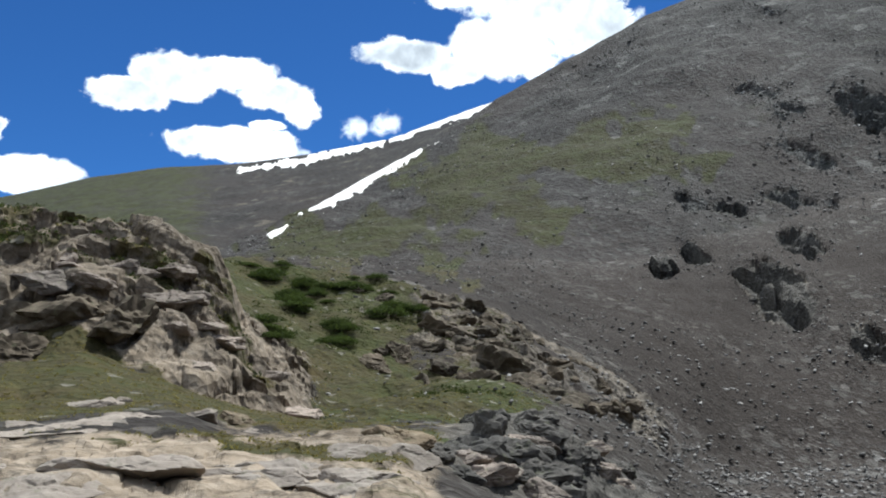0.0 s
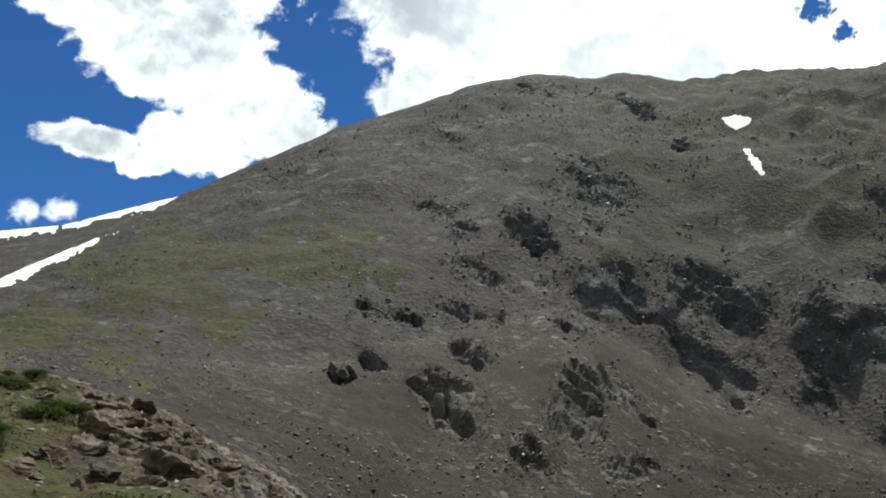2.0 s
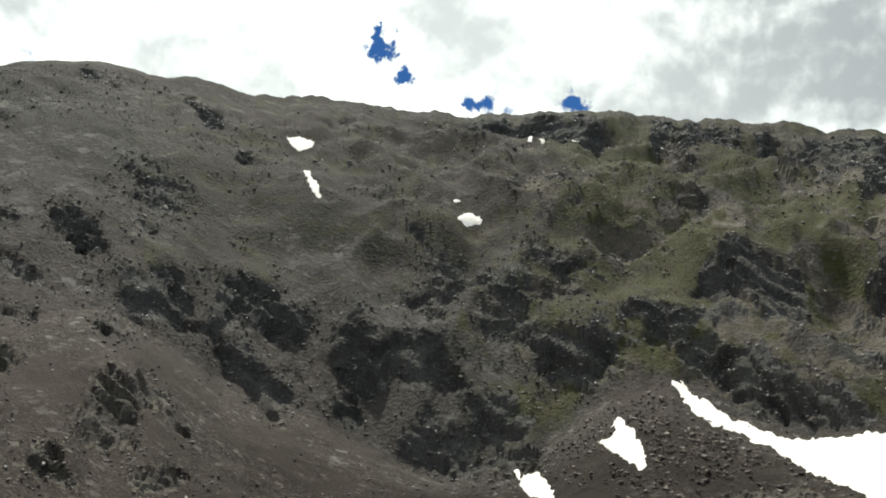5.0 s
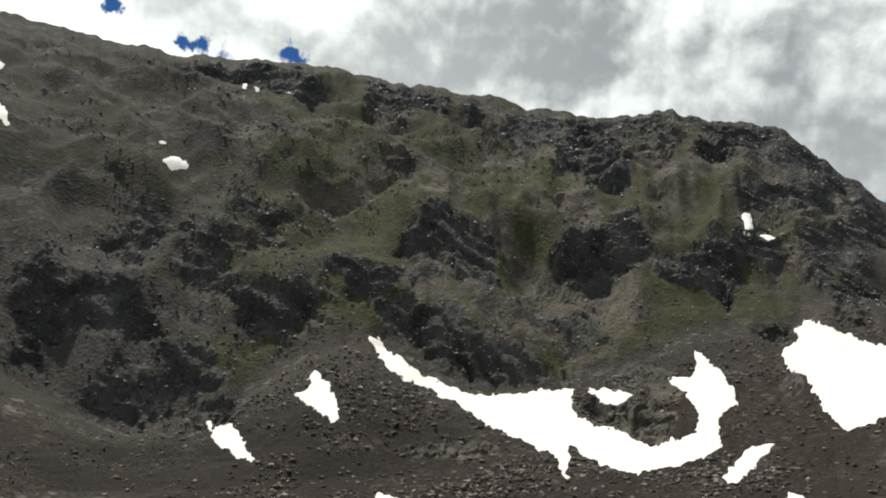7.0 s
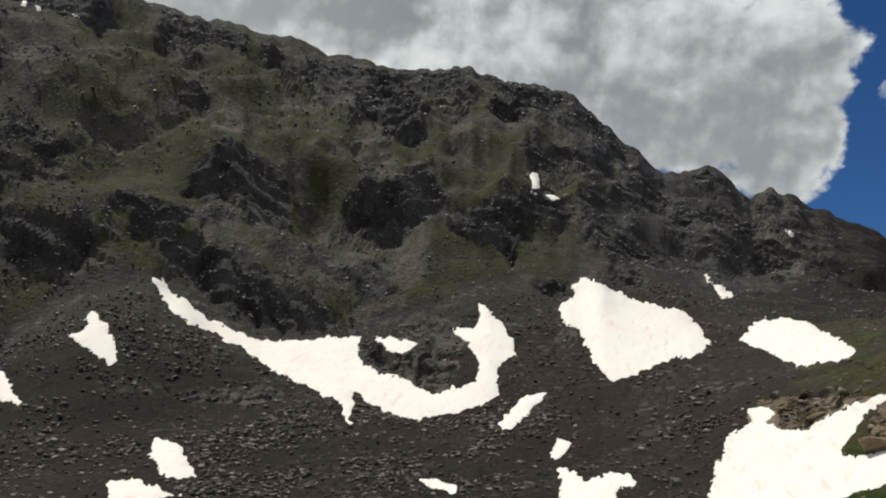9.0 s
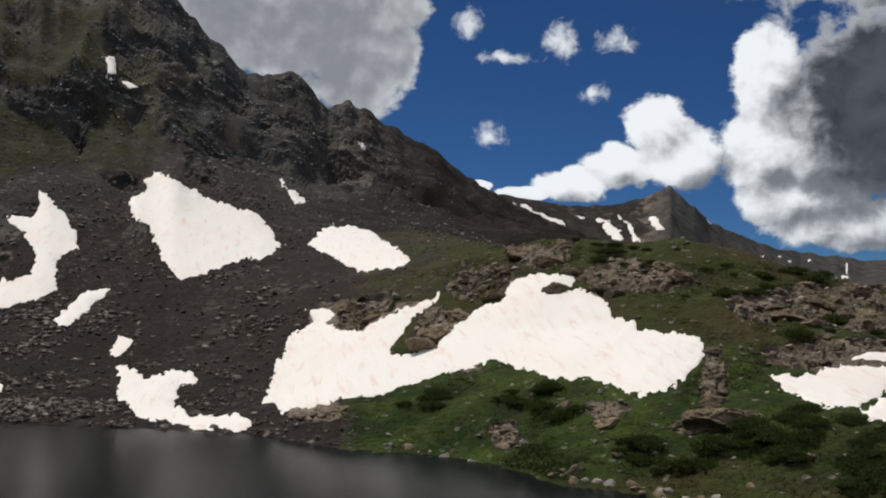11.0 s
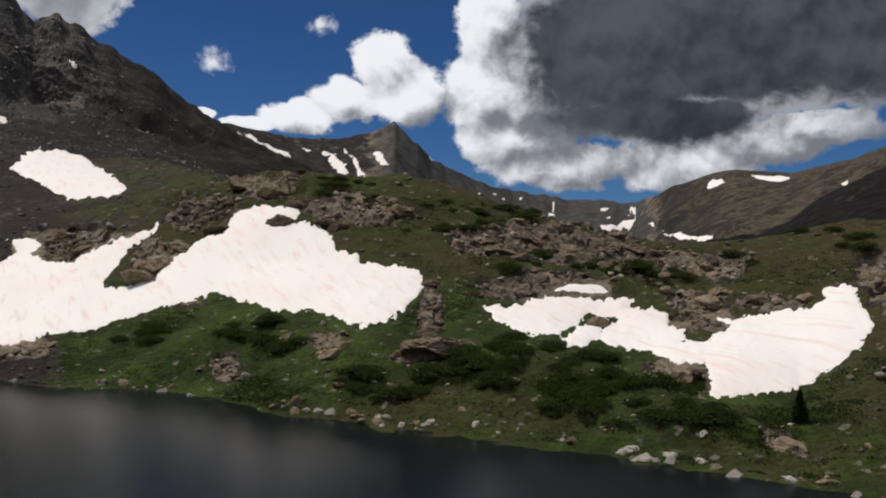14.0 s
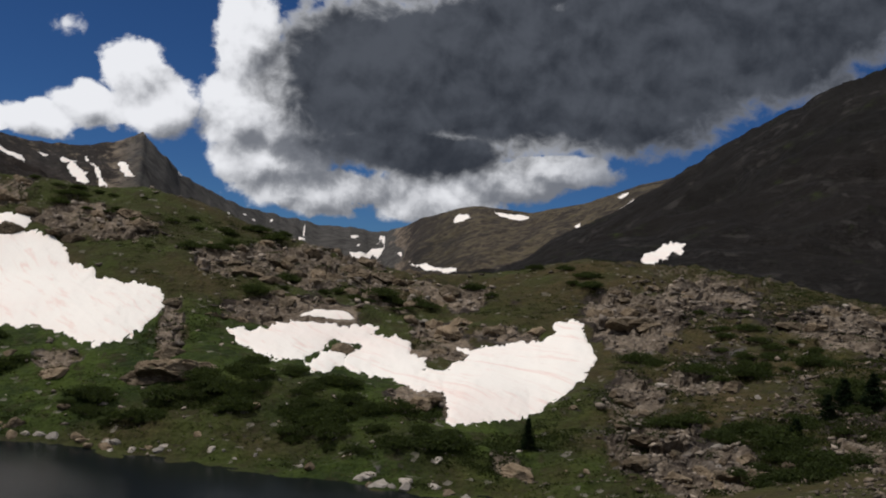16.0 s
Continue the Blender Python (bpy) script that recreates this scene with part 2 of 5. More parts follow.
    grass = k.mix(1.0, grass, (lush, lush, lush), "MULTIPLY")
    grass = k.mix(k.span(stone.outputs[2], 0.965, 0.99, 0, 0.55), grass, (0.20, 0.18, 0.155) if near else (0.10, 0.093, 0.082))
    ragged = k.math("SUBTRACT", k.noise(k.at, 0.35 if near else 0.1, 6, 0.75), 0.5)
    ragged = k.math("MULTIPLY_ADD", k.math("SUBTRACT", k.noise(k.at, 0.09 if near else 0.03, 4, 0.6), 0.5), 0.7, ragged)
    turf_here = k.span(k.math("ADD", turf, k.math("MULTIPLY", ragged, 1.7)), 0.38 if near else 0.15, 0.62 if near else 0.85)
    rock_here = k.span(k.math("ADD", rock, k.math("MULTIPLY", ragged, 1.3)), 0.38, 0.62)
    color = k.mix(turf_here, k.mix(rock_here, scree, bare), grass)
    h = k.math("ADD", k.math("MULTIPLY", k.cells(k.at, s1), 0.8), k.math("MULTIPLY", h_rock, 0.55))
    h = k.math("ADD", h, k.math("MULTIPLY", t2, 0.5))
    finish(k, color, 0.93, k.bump(h, 0.8, 0.4 if near else 0.75), 0.12)
    return m


NEAR = ground_material("alpine_ground", True)
FAR = ground_material("mountain_flank", False, ((0.017, 0.016, 0.015), (0.098, 0.092, 0.086)), ((0.0275, 0.0248, 0.0225), (0.042, 0.038, 0.0345)), lush=0.9, meadow=0.9,
                      cold_rock=((0.027, 0.0265, 0.025), (0.062, 0.060, 0.056), (0.145, 0.140, 0.130)), chip=(0.15, 0.143, 0.13))
# cloud shadow on the eastern flank is put into these near-black colours
SHADED_FLANK = ground_material("dark_mountain_flank", False, ((0.004, 0.0035, 0.0033), (0.022, 0.020, 0.018)), ((0.005, 0.0046, 0.004), (0.0095, 0.0085, 0.0072)),
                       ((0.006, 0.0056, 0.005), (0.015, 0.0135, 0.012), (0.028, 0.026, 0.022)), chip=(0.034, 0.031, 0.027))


def snow_material():
    m, k = material("old_snow")
    pink = k.noise(k.vec("MULTIPLY", k.at, (1, 1, 0.5)), 0.05, 4, 0.6)
    dirt = k.noise(k.at, 0.6, 5, 0.7)
    streak = k.noise(k.vec("MULTIPLY", k.at, (0.10, 0.62, 0.2)), 1.2, 5, 0.65, 0.5)
    c = k.mix(k.span(pink, 0.45, 0.75, 0, 0.55), (0.85, 0.81, 0.745), (0.84, 0.715, 0.65))
    c = k.mix(k.span(streak, 0.52, 0.70, 0, 0.7), c, (0.78, 0.60, 0.53))
    c = k.mix(k.span(dirt, 0.62, 0.85, 0, 0.35), c, (0.50, 0.40, 0.32))
    finish(k, c, 0.75, k.bump(k.math("ADD", k.noise(k.at, 0.9, 4, 0.6), streak), 0.5, 0.25), 0.3)
    return m


SNOW = snow_material()


def lake_material():
    m, k = material("lake_water")
    ripple = k.math("ADD", k.noise(k.at, 1.6, 4, 0.6), k.math("MULTIPLY", k.noise(k.at, 0.5, 2, 0.5), 0.8))
    finish(k, (0.006, 0.008, 0.008), 0.21, k.bump(ripple, 0.25, 0.03), 0.10)
    k.put(k.shader.inputs["IOR"], 1.33)
    return m


WATER = lake_material()

# ---- the land: one sheet round the camera, laid along creases, crests and feet of slopes ----
# Each line runs round the camera: heading, distance, and height as an angle seen from the camera (degrees).
BROW = [(-100, 13, -13), (20, 13, -13), (40, 14, -20), (130, 14, -21), (150, 16, -19), (260, 13, -13)]
SLAB_FRONT = [(-100, 22, -6), (-25, 22, -5.5), (0, 22, -5.5), (10, 22, -7), (30, 30, -9), (55, 33, -16), (70, 35, -20), (120, 35, -20),
              (132, 38, -18), (150, 36, -15), (260, 22, -8)]
SLAB_TOP = [(-100, 32, -3), (-24, 32, -2.2), (-20, 32, -1.7), (-12, 32, -2.0), (-3, 33, -1.5), (0.7, 34, -3.2), (4, 35, -5), (10, 36, -8),
            (30, 45, -9.5), (52, 45, -20), (60, 50, -21.5), (127, 50, -21.5), (133, 56, -18.5), (140, 52, -18), (147, 52, -14), (155, 50, -13), (260, 32, -8)]
TURF_FRONT = [(-100, 46, -1), (-24, 46, -0.2), (-15, 46, 0.3), (-11.6, 46, -0.8), (-3, 47, -1.0), (0, 48, -0.9), (3, 49, -0.3), (5.5, 50, 0.2),
              (7.1, 50, -1.1), (8.7, 51, -2.3), (11.2, 51, -4.1), (14, 53, -6.5), (30, 60, -9.5), (52, 70, -13), (60, 75, -15.5),
              (124, 66, -17), (130, 68, -15.5), (139, 70, -15), (145, 68, -13), (155, 65, -10), (260, 46, -6)]
FOOT = [(-100, 62, 0), (-24, 62, 1.9), (-20, 62, 2.9), (-15, 62, 0.8), (-10.7, 62, -0.4), (-7, 64, -1.0), (-3, 66, -1.0), (0, 68, -1.3),
        (5, 70, -2), (11, 72, -5), (20, 80, -7), (40, 110, -8), (55, 152, -6.0), (62, 176, -5.75), (67.1, 174, -5.9), (74.3, 166, -6.2),
        (82, 153, -6.7), (88.6, 142, -7.2), (93, 128, -8.0), (100.4, 119, -8.6), (106.5, 104, -9.8), (112, 96.2, -10.6), (118.2, 90.9, -11.2),
        (124.4, 86.2, -11.8), (130, 81.9, -12.4), (139.2, 77.4, -13.1), (145, 82, -11.2), (155, 85, -8.6), (260, 62, -5)]
CRAG_TOP = [(-100, 80, 9), (-24.8, 80, 10.9), (-20.5, 80, 11.2), (-16.2, 80, 10.8), (-13.3, 80, 9.2), (-12.3, 80, 7.6), (-11.2, 80, 4.4),
            (-9, 81, 2.3), (-7.8, 82, 1.0), (-6.5, 83, -0.4), (-3, 85, 0), (0, 85, 0.8), (4, 85, 1.0), (8, 87, 0), (12, 90, -2), (16, 95, -4.5),
            (25, 110, -5.5), (45, 160, -5.2), (60, 192, -4.6), (75, 185, -4.9), (88, 165, -5.4), (93, 145, -5.4), (100, 135, -5.6), (106, 122, -5.8),
            (112, 114, -6.2), (118, 108, -6.6), (126, 104, -7.2), (132, 102, -7.8), (136, 99, -8.8), (142, 103, -7.5), (155, 105, -5), (260, 80, -3)]
GULLY = [(-100, 105, 6), (-24, 105, 7), (-12, 105, 6), (-8, 105, 3.6), (-3, 108, 3.2), (0, 110, 3.4), (3, 112, 3.2), (8, 114, 1.2), (12, 118, -1.2),
         (16, 124, -4), (25, 140, -4), (45, 205, -3.2), (60, 222, -2.4), (75, 215, -2.8), (88, 198, -3.2), (93, 178, -2.2), (98, 168, -1.4),
         (105, 158, -1.4), (112, 148, -1.6), (118, 142, -2.2), (126, 138, -3.4), (132, 138, -3.8), (140, 136, -3.4), (155, 135, -2.2), (260, 105, -2)]
NEAR_CREST = [(-100, 140, 6), (-24, 140, 7.5), (-12, 140, 8.5), (-7.4, 140, 8.0), (-2.1, 140, 7.2), (1.6, 140, 6.0), (3.9, 140, 5.0), (6.9, 141, 3.0),
              (8.8, 142, 2.3), (11.9, 143, 0.2), (16.3, 150, -3.3), (25, 175, -2.5), (40, 240, -1.2), (60, 262, 0), (75, 255, -0.2), (86, 245, 0),
              (90, 222, -0.4), (93, 205, 0.0), (97.8, 200, 1.8), (100.4, 198, 2.6), (103, 196, 3.1), (105.6, 192, 4.1), (109, 190, 3.8), (113.2, 188, 4.0),
              (116.8, 186, 3.2), (120.6, 184, 2.1), (124.4, 182, 1.0), (127.5, 180, 0.3), (131, 180, 0.2), (135, 180, 0.8)]
NEAR_CREST += [(138.7, 178, 1.6), (143.8, 176, 1.4), (150, 174, 1.0), (154.7, 172, 0.1), (260, 140, 0)]
CLIFF_FOOT = [(-100, 260, 6), (-24, 260, 6), (-12, 260, 8.4), (-5, 245, 8.6), (0, 235, 8.5), (4, 245, 8.5), (9, 255, 8.4), (12, 265, 8.8), (16, 285, 9.8),
              (20, 305, 10.8), (25, 328, 11.9), (27.5, 330, 11.4), (33, 330, 7.7), (40, 328, 5.1), (45, 320, 2.5), (50, 325, 3.4), (55, 350, 7.2),
              (58.3, 352, 7.6), (62, 342, 5.2), (65, 338, 4.3), (70, 340, 4.3), (73.7, 350, 5.8), (77.5, 372, 7.3), (82, 390, 6.8), (84, 402, 8.6),
              (88.7, 420, 7.0), (92.3, 430, 5.9), (99.5, 450, 5.0), (102.5, 460, 3.9), (106, 330, 2), (113, 330, 2)]
CLIFF_FOOT += [(120, 345, 0), (127, 350, -0.6), (135, 345, 0.2), (140, 340, 1.2), (145, 335, 1.0), (150, 330, 0.6), (155, 325, -0.3), (260, 260, 3)]
SKYLINE = [(-100, 330, 6), (-24, 330, 7.5), (-12.7, 340, 8.9), (-8.4, 380, 11.2), (-0.6, 470, 15.5), (3.2, 520, 18.0), (7.4, 530, 20.1), (12.2, 545, 22.4),
           (16, 560, 23.5), (20.5, 570, 24.9), (24.6, 580, 25.5), (28, 585, 25.05), (30.2, 588, 25.2), (33.8, 592, 24.5), (37.8, 600, 24.65),
           (43, 610, 24.0), (47, 620, 23.5), (50, 626, 23.45), (52, 630, 23.5), (55.6, 640, 23.3), (58.8, 645, 22.75), (61.4, 650, 22.2),
           (65, 656, 21.6), (66.1, 658, 21.55), (68.3, 664, 20.6), (70.6, 668, 20.5), (72.2, 672, 19.8), (75, 678, 19.85), (76.8, 682, 19.85)]
SKYLINE += [(79.3, 690, 18.9), (81.4, 695, 18.7), (83.3, 705, 17.9), (85.7, 720, 15.7), (88.2, 740, 13.25), (90.8, 765, 13.5), (92.9, 790, 11.55),
            (94.1, 800, 12.05), (95.6, 820, 11.1), (98.2, 860, 9.7), (100, 890, 8.5), (101.7, 920, 7.3), (103.3, 950, 6.3), (106, 980, 5.0), (110, 1000, 3.5),
            (115, 1000, 1.5), (120, 1000, 0), (127, 950, -0.8), (133, 760, 0.4), (134.3, 740, 1.0), (137.3, 720, 3.2), (140.4, 705, 4.7)]
SKYLINE += [(144.4, 690, 7.5), (146.2, 680, 8.8), (148.8, 665, 10.4), (151.7, 645, 11.8), (154.1, 630, 12.8), (165, 600, 15), (200, 600, 14), (260, 330, 6)]
FAR_SKYLINE = [(-100, 1100, 9), (-24.8, 1100, 10.9), (-20.3, 1100, 12.4), (-16.4, 1090, 13.3), (-12.2, 1080, 13.8), (-8.5, 1060, 14.5),
               (-3.3, 1020, 15.6), (0.5, 980, 17.0), (3.2, 950, 17.9), (7, 920, 18), (30, 1000, 15), (85, 1300, 8), (95, 1480, 6.4),
               (103.3, 1500, 6.6), (104.3, 1510, 6.4), (107, 1530, 6.0), (110, 1550, 6.0), (111.5, 1560, 6.4), (112.3, 1560, 6.8), (112.8, 1560, 7.25), (113.1, 1562, 6.75), (114, 1570, 5.8)]
FAR_SKYLINE += [(115.2, 1650, 4.9), (118.2, 1900, 3.6), (120, 2150, 3.1), (123, 2450, 2.75), (126.9, 2600, 2.5), (128.8, 2100, 3.4), (131.8, 1900, 4.4),
                (135.2, 1750, 4.25), (138.4, 1600, 4.95), (141.5, 1500, 6.2), (144.2, 1450, 7.0), (150, 1400, 7), (200, 1300, 8), (260, 1100, 9)]

A = np.concatenate([np.arange(-100, -29, 2.0), np.arange(-28, 158, 0.13), np.arange(158, 260.1, 2.0)])
TAN = np.tan


def line(knots, blur):
    """Distance and height of a line at every heading, its corners rounded over some degrees."""
    k = np.array(knots)
    fine = np.arange(-100, 260.01, 0.1)
    out = []
    for v in (k[:, 1], k[:, 2]):
        y = np.interp(fine, k[:, 0], v)
        n = max(1, int(blur / 0.1))
        w_ = np.hanning(2 * n + 3)[1:-1]
        y = np.convolve(np.pad(y, n, mode="edge"), w_ / w_.sum(), "valid")
        out.append(np.interp(A, fine, y))
    return out[0], EYE + out[0] * TAN(np.radians(out[1]))


def flat_line(r, z):
    return np.full(len(A), float(r)), np.full(len(A), float(z))


foot_r, foot_z = line(FOOT, 0.6)
cliff_r, cliff_z = line(CLIFF_FOOT, 0.8)
top_r, top_z = line(SKYLINE, 0.25)
jag = np.array([sum(0.5 ** o * noise.noise((a * 1.1 * 2 ** o, 3.1 + o, 0.5)) for o in range(4)) for a in A])
top_z = top_z + top_r * 0.0042 * jag * np.interp(A, [0, 25, 42, 104, 118, 136, 150], [0.1, 0.3, 1.0, 1.0, 0.1, 0.4, 1.0])
rise = np.interp(A, [-100, 20, 45, 80, 105, 130, 200], [0.50, 0.50, 0.58, 0.58, 0.42, 0.40, 0.40])
mid_r, mid_z = cliff_r + 0.5 * (top_r - cliff_r), cliff_z + rise * (top_z - cliff_z)
far_r, far_z = line(FAR_SKYLINE, 0.15)
far_z = far_z + far_r * 0.0028 * jag * np.interp(A, [100, 112, 126, 130], [0.1, 1.0, 1.0, 0.3])
CREASES = [flat_line(0.0, EYE - 1.62), flat_line(5, EYE - 1.9), line(BROW, 3), line(SLAB_FRONT, 2), line(SLAB_TOP, 0.8), line(TURF_FRONT, 0.8),
        (foot_r, foot_z), line(CRAG_TOP, 0.4), line(GULLY, 2), line(NEAR_CREST, 0.6), (cliff_r, cliff_z), (mid_r, mid_z), (top_r, top_z),
        (top_r + 140, EYE + (top_r + 140) * TAN(np.arctan((top_z - EYE) / top_r) - 0.06)), (far_r, far_z), (far_r * 1.25, far_z * 0.6), flat_line(4800, 0)]
ROWS = [4, 6, 8, 26, 26, 24, 56, 40, 44, 84, 84, 84, 6, 56, 5, 5]

r_rows, z_rows, k_rows = [], [], []
for i, n in enumerate(ROWS):
    (r0, z0), (r1, z1) = CREASES[i], CREASES[i + 1]
    for j in range(n):
        f = j / n
        r_rows.append(r0 + (r1 - r0) * f), z_rows.append(z0 + (z1 - z0) * f), k_rows.append(i + f)
r_rows.append(CREASES[-1][0]), z_rows.append(CREASES[-1][1]), k_rows.append(16.0)
RAD, Z0, KEY = np.array(r_rows), np.array(z_rows), np.array(k_rows)[:, None] * np.ones(len(A))
# round the creases between the lines a little, along each heading
for _ in range(2):
    Z0[1:-1] = np.where((KEY[1:-1] > 12.2) | (np.abs(KEY[1:-1] - 12) < 0.03), Z0[1:-1], 0.25 * Z0[:-2] + 0.5 * Z0[1:-1] + 0.25 * Z0[2:])
AZ = A[None, :] * np.ones(RAD.shape)
X0, Y0 = RAD * np.sin(np.radians(AZ)), RAD * np.cos(np.radians(AZ))
EL = np.degrees(np.arctan2(Z0 - EYE, RAD))


def lattice(ix, iy, iz, seed):
    """A random number from 0 to 1 for each cell of a grid."""
    h = (ix.astype(np.int64) * 374761393 + iy.astype(np.int64) * 668265263 + iz.astype(np.int64) * 2147483647 + seed * 1274126177) & 0xFFFFFFFF
    h = ((h ^ (h >> 13)) * 1274126177) & 0xFFFFFFFF
    h = ((h ^ (h >> 16)) * 2246822519) & 0xFFFFFFFF
    return ((h ^ (h >> 13)) & 0xFFFFFF) / float(0x1000000)


def smooth_noise(x, y, seed):
    ix, iy = np.floor(x), np.floor(y)
    fx, fy = x - ix, y - iy
    fx, fy = fx * fx * (3 - 2 * fx), fy * fy * (3 - 2 * fy)
    z = np.zeros_like(ix)
    a, b = lattice(ix, iy, z, seed), lattice(ix + 1, iy, z, seed)
    c, d = lattice(ix, iy + 1, z, seed), lattice(ix + 1, iy + 1, z, seed)
    return (a + (b - a) * fx) * (1 - fy) + (c + (d - c) * fx) * fy - 0.5


def fractal(x, y, size, octaves, seed, keep=0.5):
    out, amp = 0, 1.0
    for o in range(octaves):
        out = out + amp * smooth_noise(x / size * 2 ** o + 31.7 * o, y / size * 2 ** o + 11.3 * o, seed + o)
        amp *= keep
    return out


def blocks(x, y, z, size, seed):
    """Blocky rock: a random height for each cell of a broken lattice, and the distance to the cell's rim."""
    x, y, z = x / size, y / size, z / size
    ix, iy, iz = np.floor(x), np.floor(y), np.floor(z)
    best, second, val = np.full(x.shape, 9.0), np.full(x.shape, 9.0), np.zeros(x.shape)
    for dx in (-1, 0, 1):
        for dy in (-1, 0, 1):
            for dz in (-1, 0, 1):
                cx, cy, cz = ix + dx, iy + dy, iz + dz
                d = (cx + lattice(cx, cy, cz, seed) - x) ** 2 + (cy + lattice(cx, cy, cz, seed + 1) - y) ** 2 + (cz + lattice(cx, cy, cz, seed + 2) - z) ** 2
                hit = d < best
                second = np.where(hit, best, np.minimum(second, d))
                best = np.where(hit, d, best)
                val = np.where(hit, lattice(cx, cy, cz, seed + 3), val)
    return val, np.sqrt(second) - np.sqrt(best)


def ease(v, a, b):
    t = np.clip((v - a) / (b - a), 0, 1)
    return t * t * (3 - 2 * t)


def patches(blobs, wobble=0.35):
    """1 inside the given ovals (heading, height, half width, half height), fading to 0 past their uneven rims."""
    out = np.zeros(AZ.shape)
    n = wobble * 2 * fractal(AZ, EL * 1.6, 2.2, 4, 77, 0.6)
    for a, e, ra, re in blobs:
        d = np.sqrt(((AZ - a) / ra) ** 2 + ((EL - e) / re) ** 2) + n
        out = np.maximum(out, 1 - ease(d, 0.75, 1.2))
    return out


# steep dark faces on the mountainside: heading, height, half length, half width, lean, all in degrees
SCREE_FACES = [(18.9, 6.5, 2.3, 1.3, -43), (20.5, 9.5, 1.5, 0.9, -19), (26.8, 6.6, 2.3, 2.1, 0), (29.9, 5.9, 1.8, 0.5, -50), (24.0, 3.7, 1.45, 0.9, -44),
               (29.4, 2.8, 1.5, 0.65, 0), (28.4, 12.9, 3.6, 1.6, -25), (24.6, 15.7, 2.0, 0.8, -39), (34.1, 12.2, 3.2, 1.4, -21), (34.4, 8.0, 2.6, 0.9, -46),
               (40.3, 9.4, 2.2, 1.9, -63), (39.6, 6.4, 1.3, 0.8, -62), (44.5, 8.9, 2.7, 1.55, -23), (44.5, 4.6, 1.7, 1.35, -48), (12.9, 7.9, 0.7, 0.55, 2),
               (14.6, 8.7, 0.9, 0.55, -28), (48.7, 6.1, 1.8, 1.15, -13), (49.9, 3.6, 1.3, 0.65, -2), (52.8, 8.8, 2.4, 1.45, -4)]
SMALL_FACES = [(16.0, 11.6, 1.9, 0.5, -13), (19.5, 11.9, 1.8, 0.6, -18), (21.0, 14.1, 1.45, 0.4, -18), (26.1, 10.9, 1.3, 0.4, -30), (31.5, 22.5, 2.1, 0.5, -41),
               (26.4, 13.9, 1.3, 0.5, -29), (57.0, 11.1, 2.3, 1.4, -4), (54.3, 9.4, 1.2, 1.0, -34), (62.9, 7.9, 2.5, 1.1, -15), (49.6, 12.5, 1.9, 0.8, -23),
               (51.8, 15.3, 1.9, 0.8, -19), (54.5, 14.8, 1.9, 0.8, -18), (46.0, 4.8, 1.3, 1.4, 0), (49.5, 3.3, 1.25, 0.7, -21)]
WALL_FACES = [(58.2, 11.3, 2.9, 1.3, -9), (63.4, 13.0, 3.1, 1.45, -20), (72.4, 12.3, 3.4, 1.6, -12), (71.8, 17.1, 2.5, 1.5, -42), (80.4, 17.5, 1.0, 1.9, -83),
              (81.2, 11.3, 1.9, 1.1, -54), (66.4, 5.6, 3.9, 1.35, -11), (60.2, 8.8, 1.9, 1.3, -20), (74.7, 2.2, 1.6, 0.8, 0), (72.1, 3.1, 1.6, 0.65, -31),
              (81.5, 6.9, 1.3, 0.6, -33), (76.5, 10.8, 1.95, 1.1, -13), (78.5, 11.0, 1.9, 1.3, -50), (48.2, 6.0, 2.1, 1.35, -30)]
RIM_FACES = [(84.7, 15.7, 1.6, 0.7, -51), (90.6, 12.3, 1.4, 1.0, -6), (86.1, 9.4, 1.3, 0.8, -35), (51.6, 22.5, 4.5, 0.6, -5), (62.0, 21.1, 3.9, 0.65, -11),
             (69.3, 19.6, 2.0, 0.7, -11), (77.2, 18.8, 2.9, 0.8, -9), (93.5, 10.9, 1.5, 0.8, -22), (85.5, 8.7, 2.0, 1.0, -51), (89.2, 10.0, 1.3, 0.8, -61)]
HILL_ROCK = [(99.4, -1.3, 1.5, 1.1), (105.6, 3.1, 2.0, 0.8), (102.4, 1.5, 2.3, 1.0), (95.3, -0.5, 3.0, 1.2), (110.3, 1.7, 4.0, 1.0), (115.2, -3.6, 0.8, 1.8), (109.3, -5.9, 1.2, 0.6),
             (122.2, 0.4, 6.6, 1.3), (121.3, -2.5, 4.3, 1.1), (128.8, -0.8, 4.0, 1.1), (130.2, -3.6, 2.3, 1.5), (129.7, -7.5, 2.3, 0.9), (103.4, -7.1, 1.0, 0.7),
             (92.2, -6.1, 1.7, 0.7), (100.4, -2.6, 2.4, 1.1)]
EAST_ROCK = [(141.4, -1.4, 2.8, 1.8), (145.5, -0.2, 2.6, 0.8), (142.1, -6.5, 1.8, 1.3), (152.9, -1.4, 2.8, 1.2), (145.7, -5.2, 2.3, 0.7),
             (145.0, -9.4, 4.2, 1.6), (154.1, -7.9, 1.6, 0.8), (134.9, -10.6, 1.3, 0.8), (134.4, -2.9, 2.3, 0.6)]
ISLAND_ROCK = [(72.6, 2.4, 2.6, 1.3), (74.4, 4.4, 2.0, 1.3), (70.6, 3.0, 1.0, 0.8), (68.2, -0.2, 1.6, 0.5), (63.0, 1.2, 2.5, 0.5), (82.2, 4.1, 0.6, 0.5)]
SLOPE_TURF = [(10.4, 15.1, 4.3, 1.5), (2.2, 12.9, 5.1, 2.3), (-5.5, 9.5, 5.7, 2.0), (2.8, 14.4, 6.0, 2.0), (5.5, 10.6, 1.7, 1.0)]
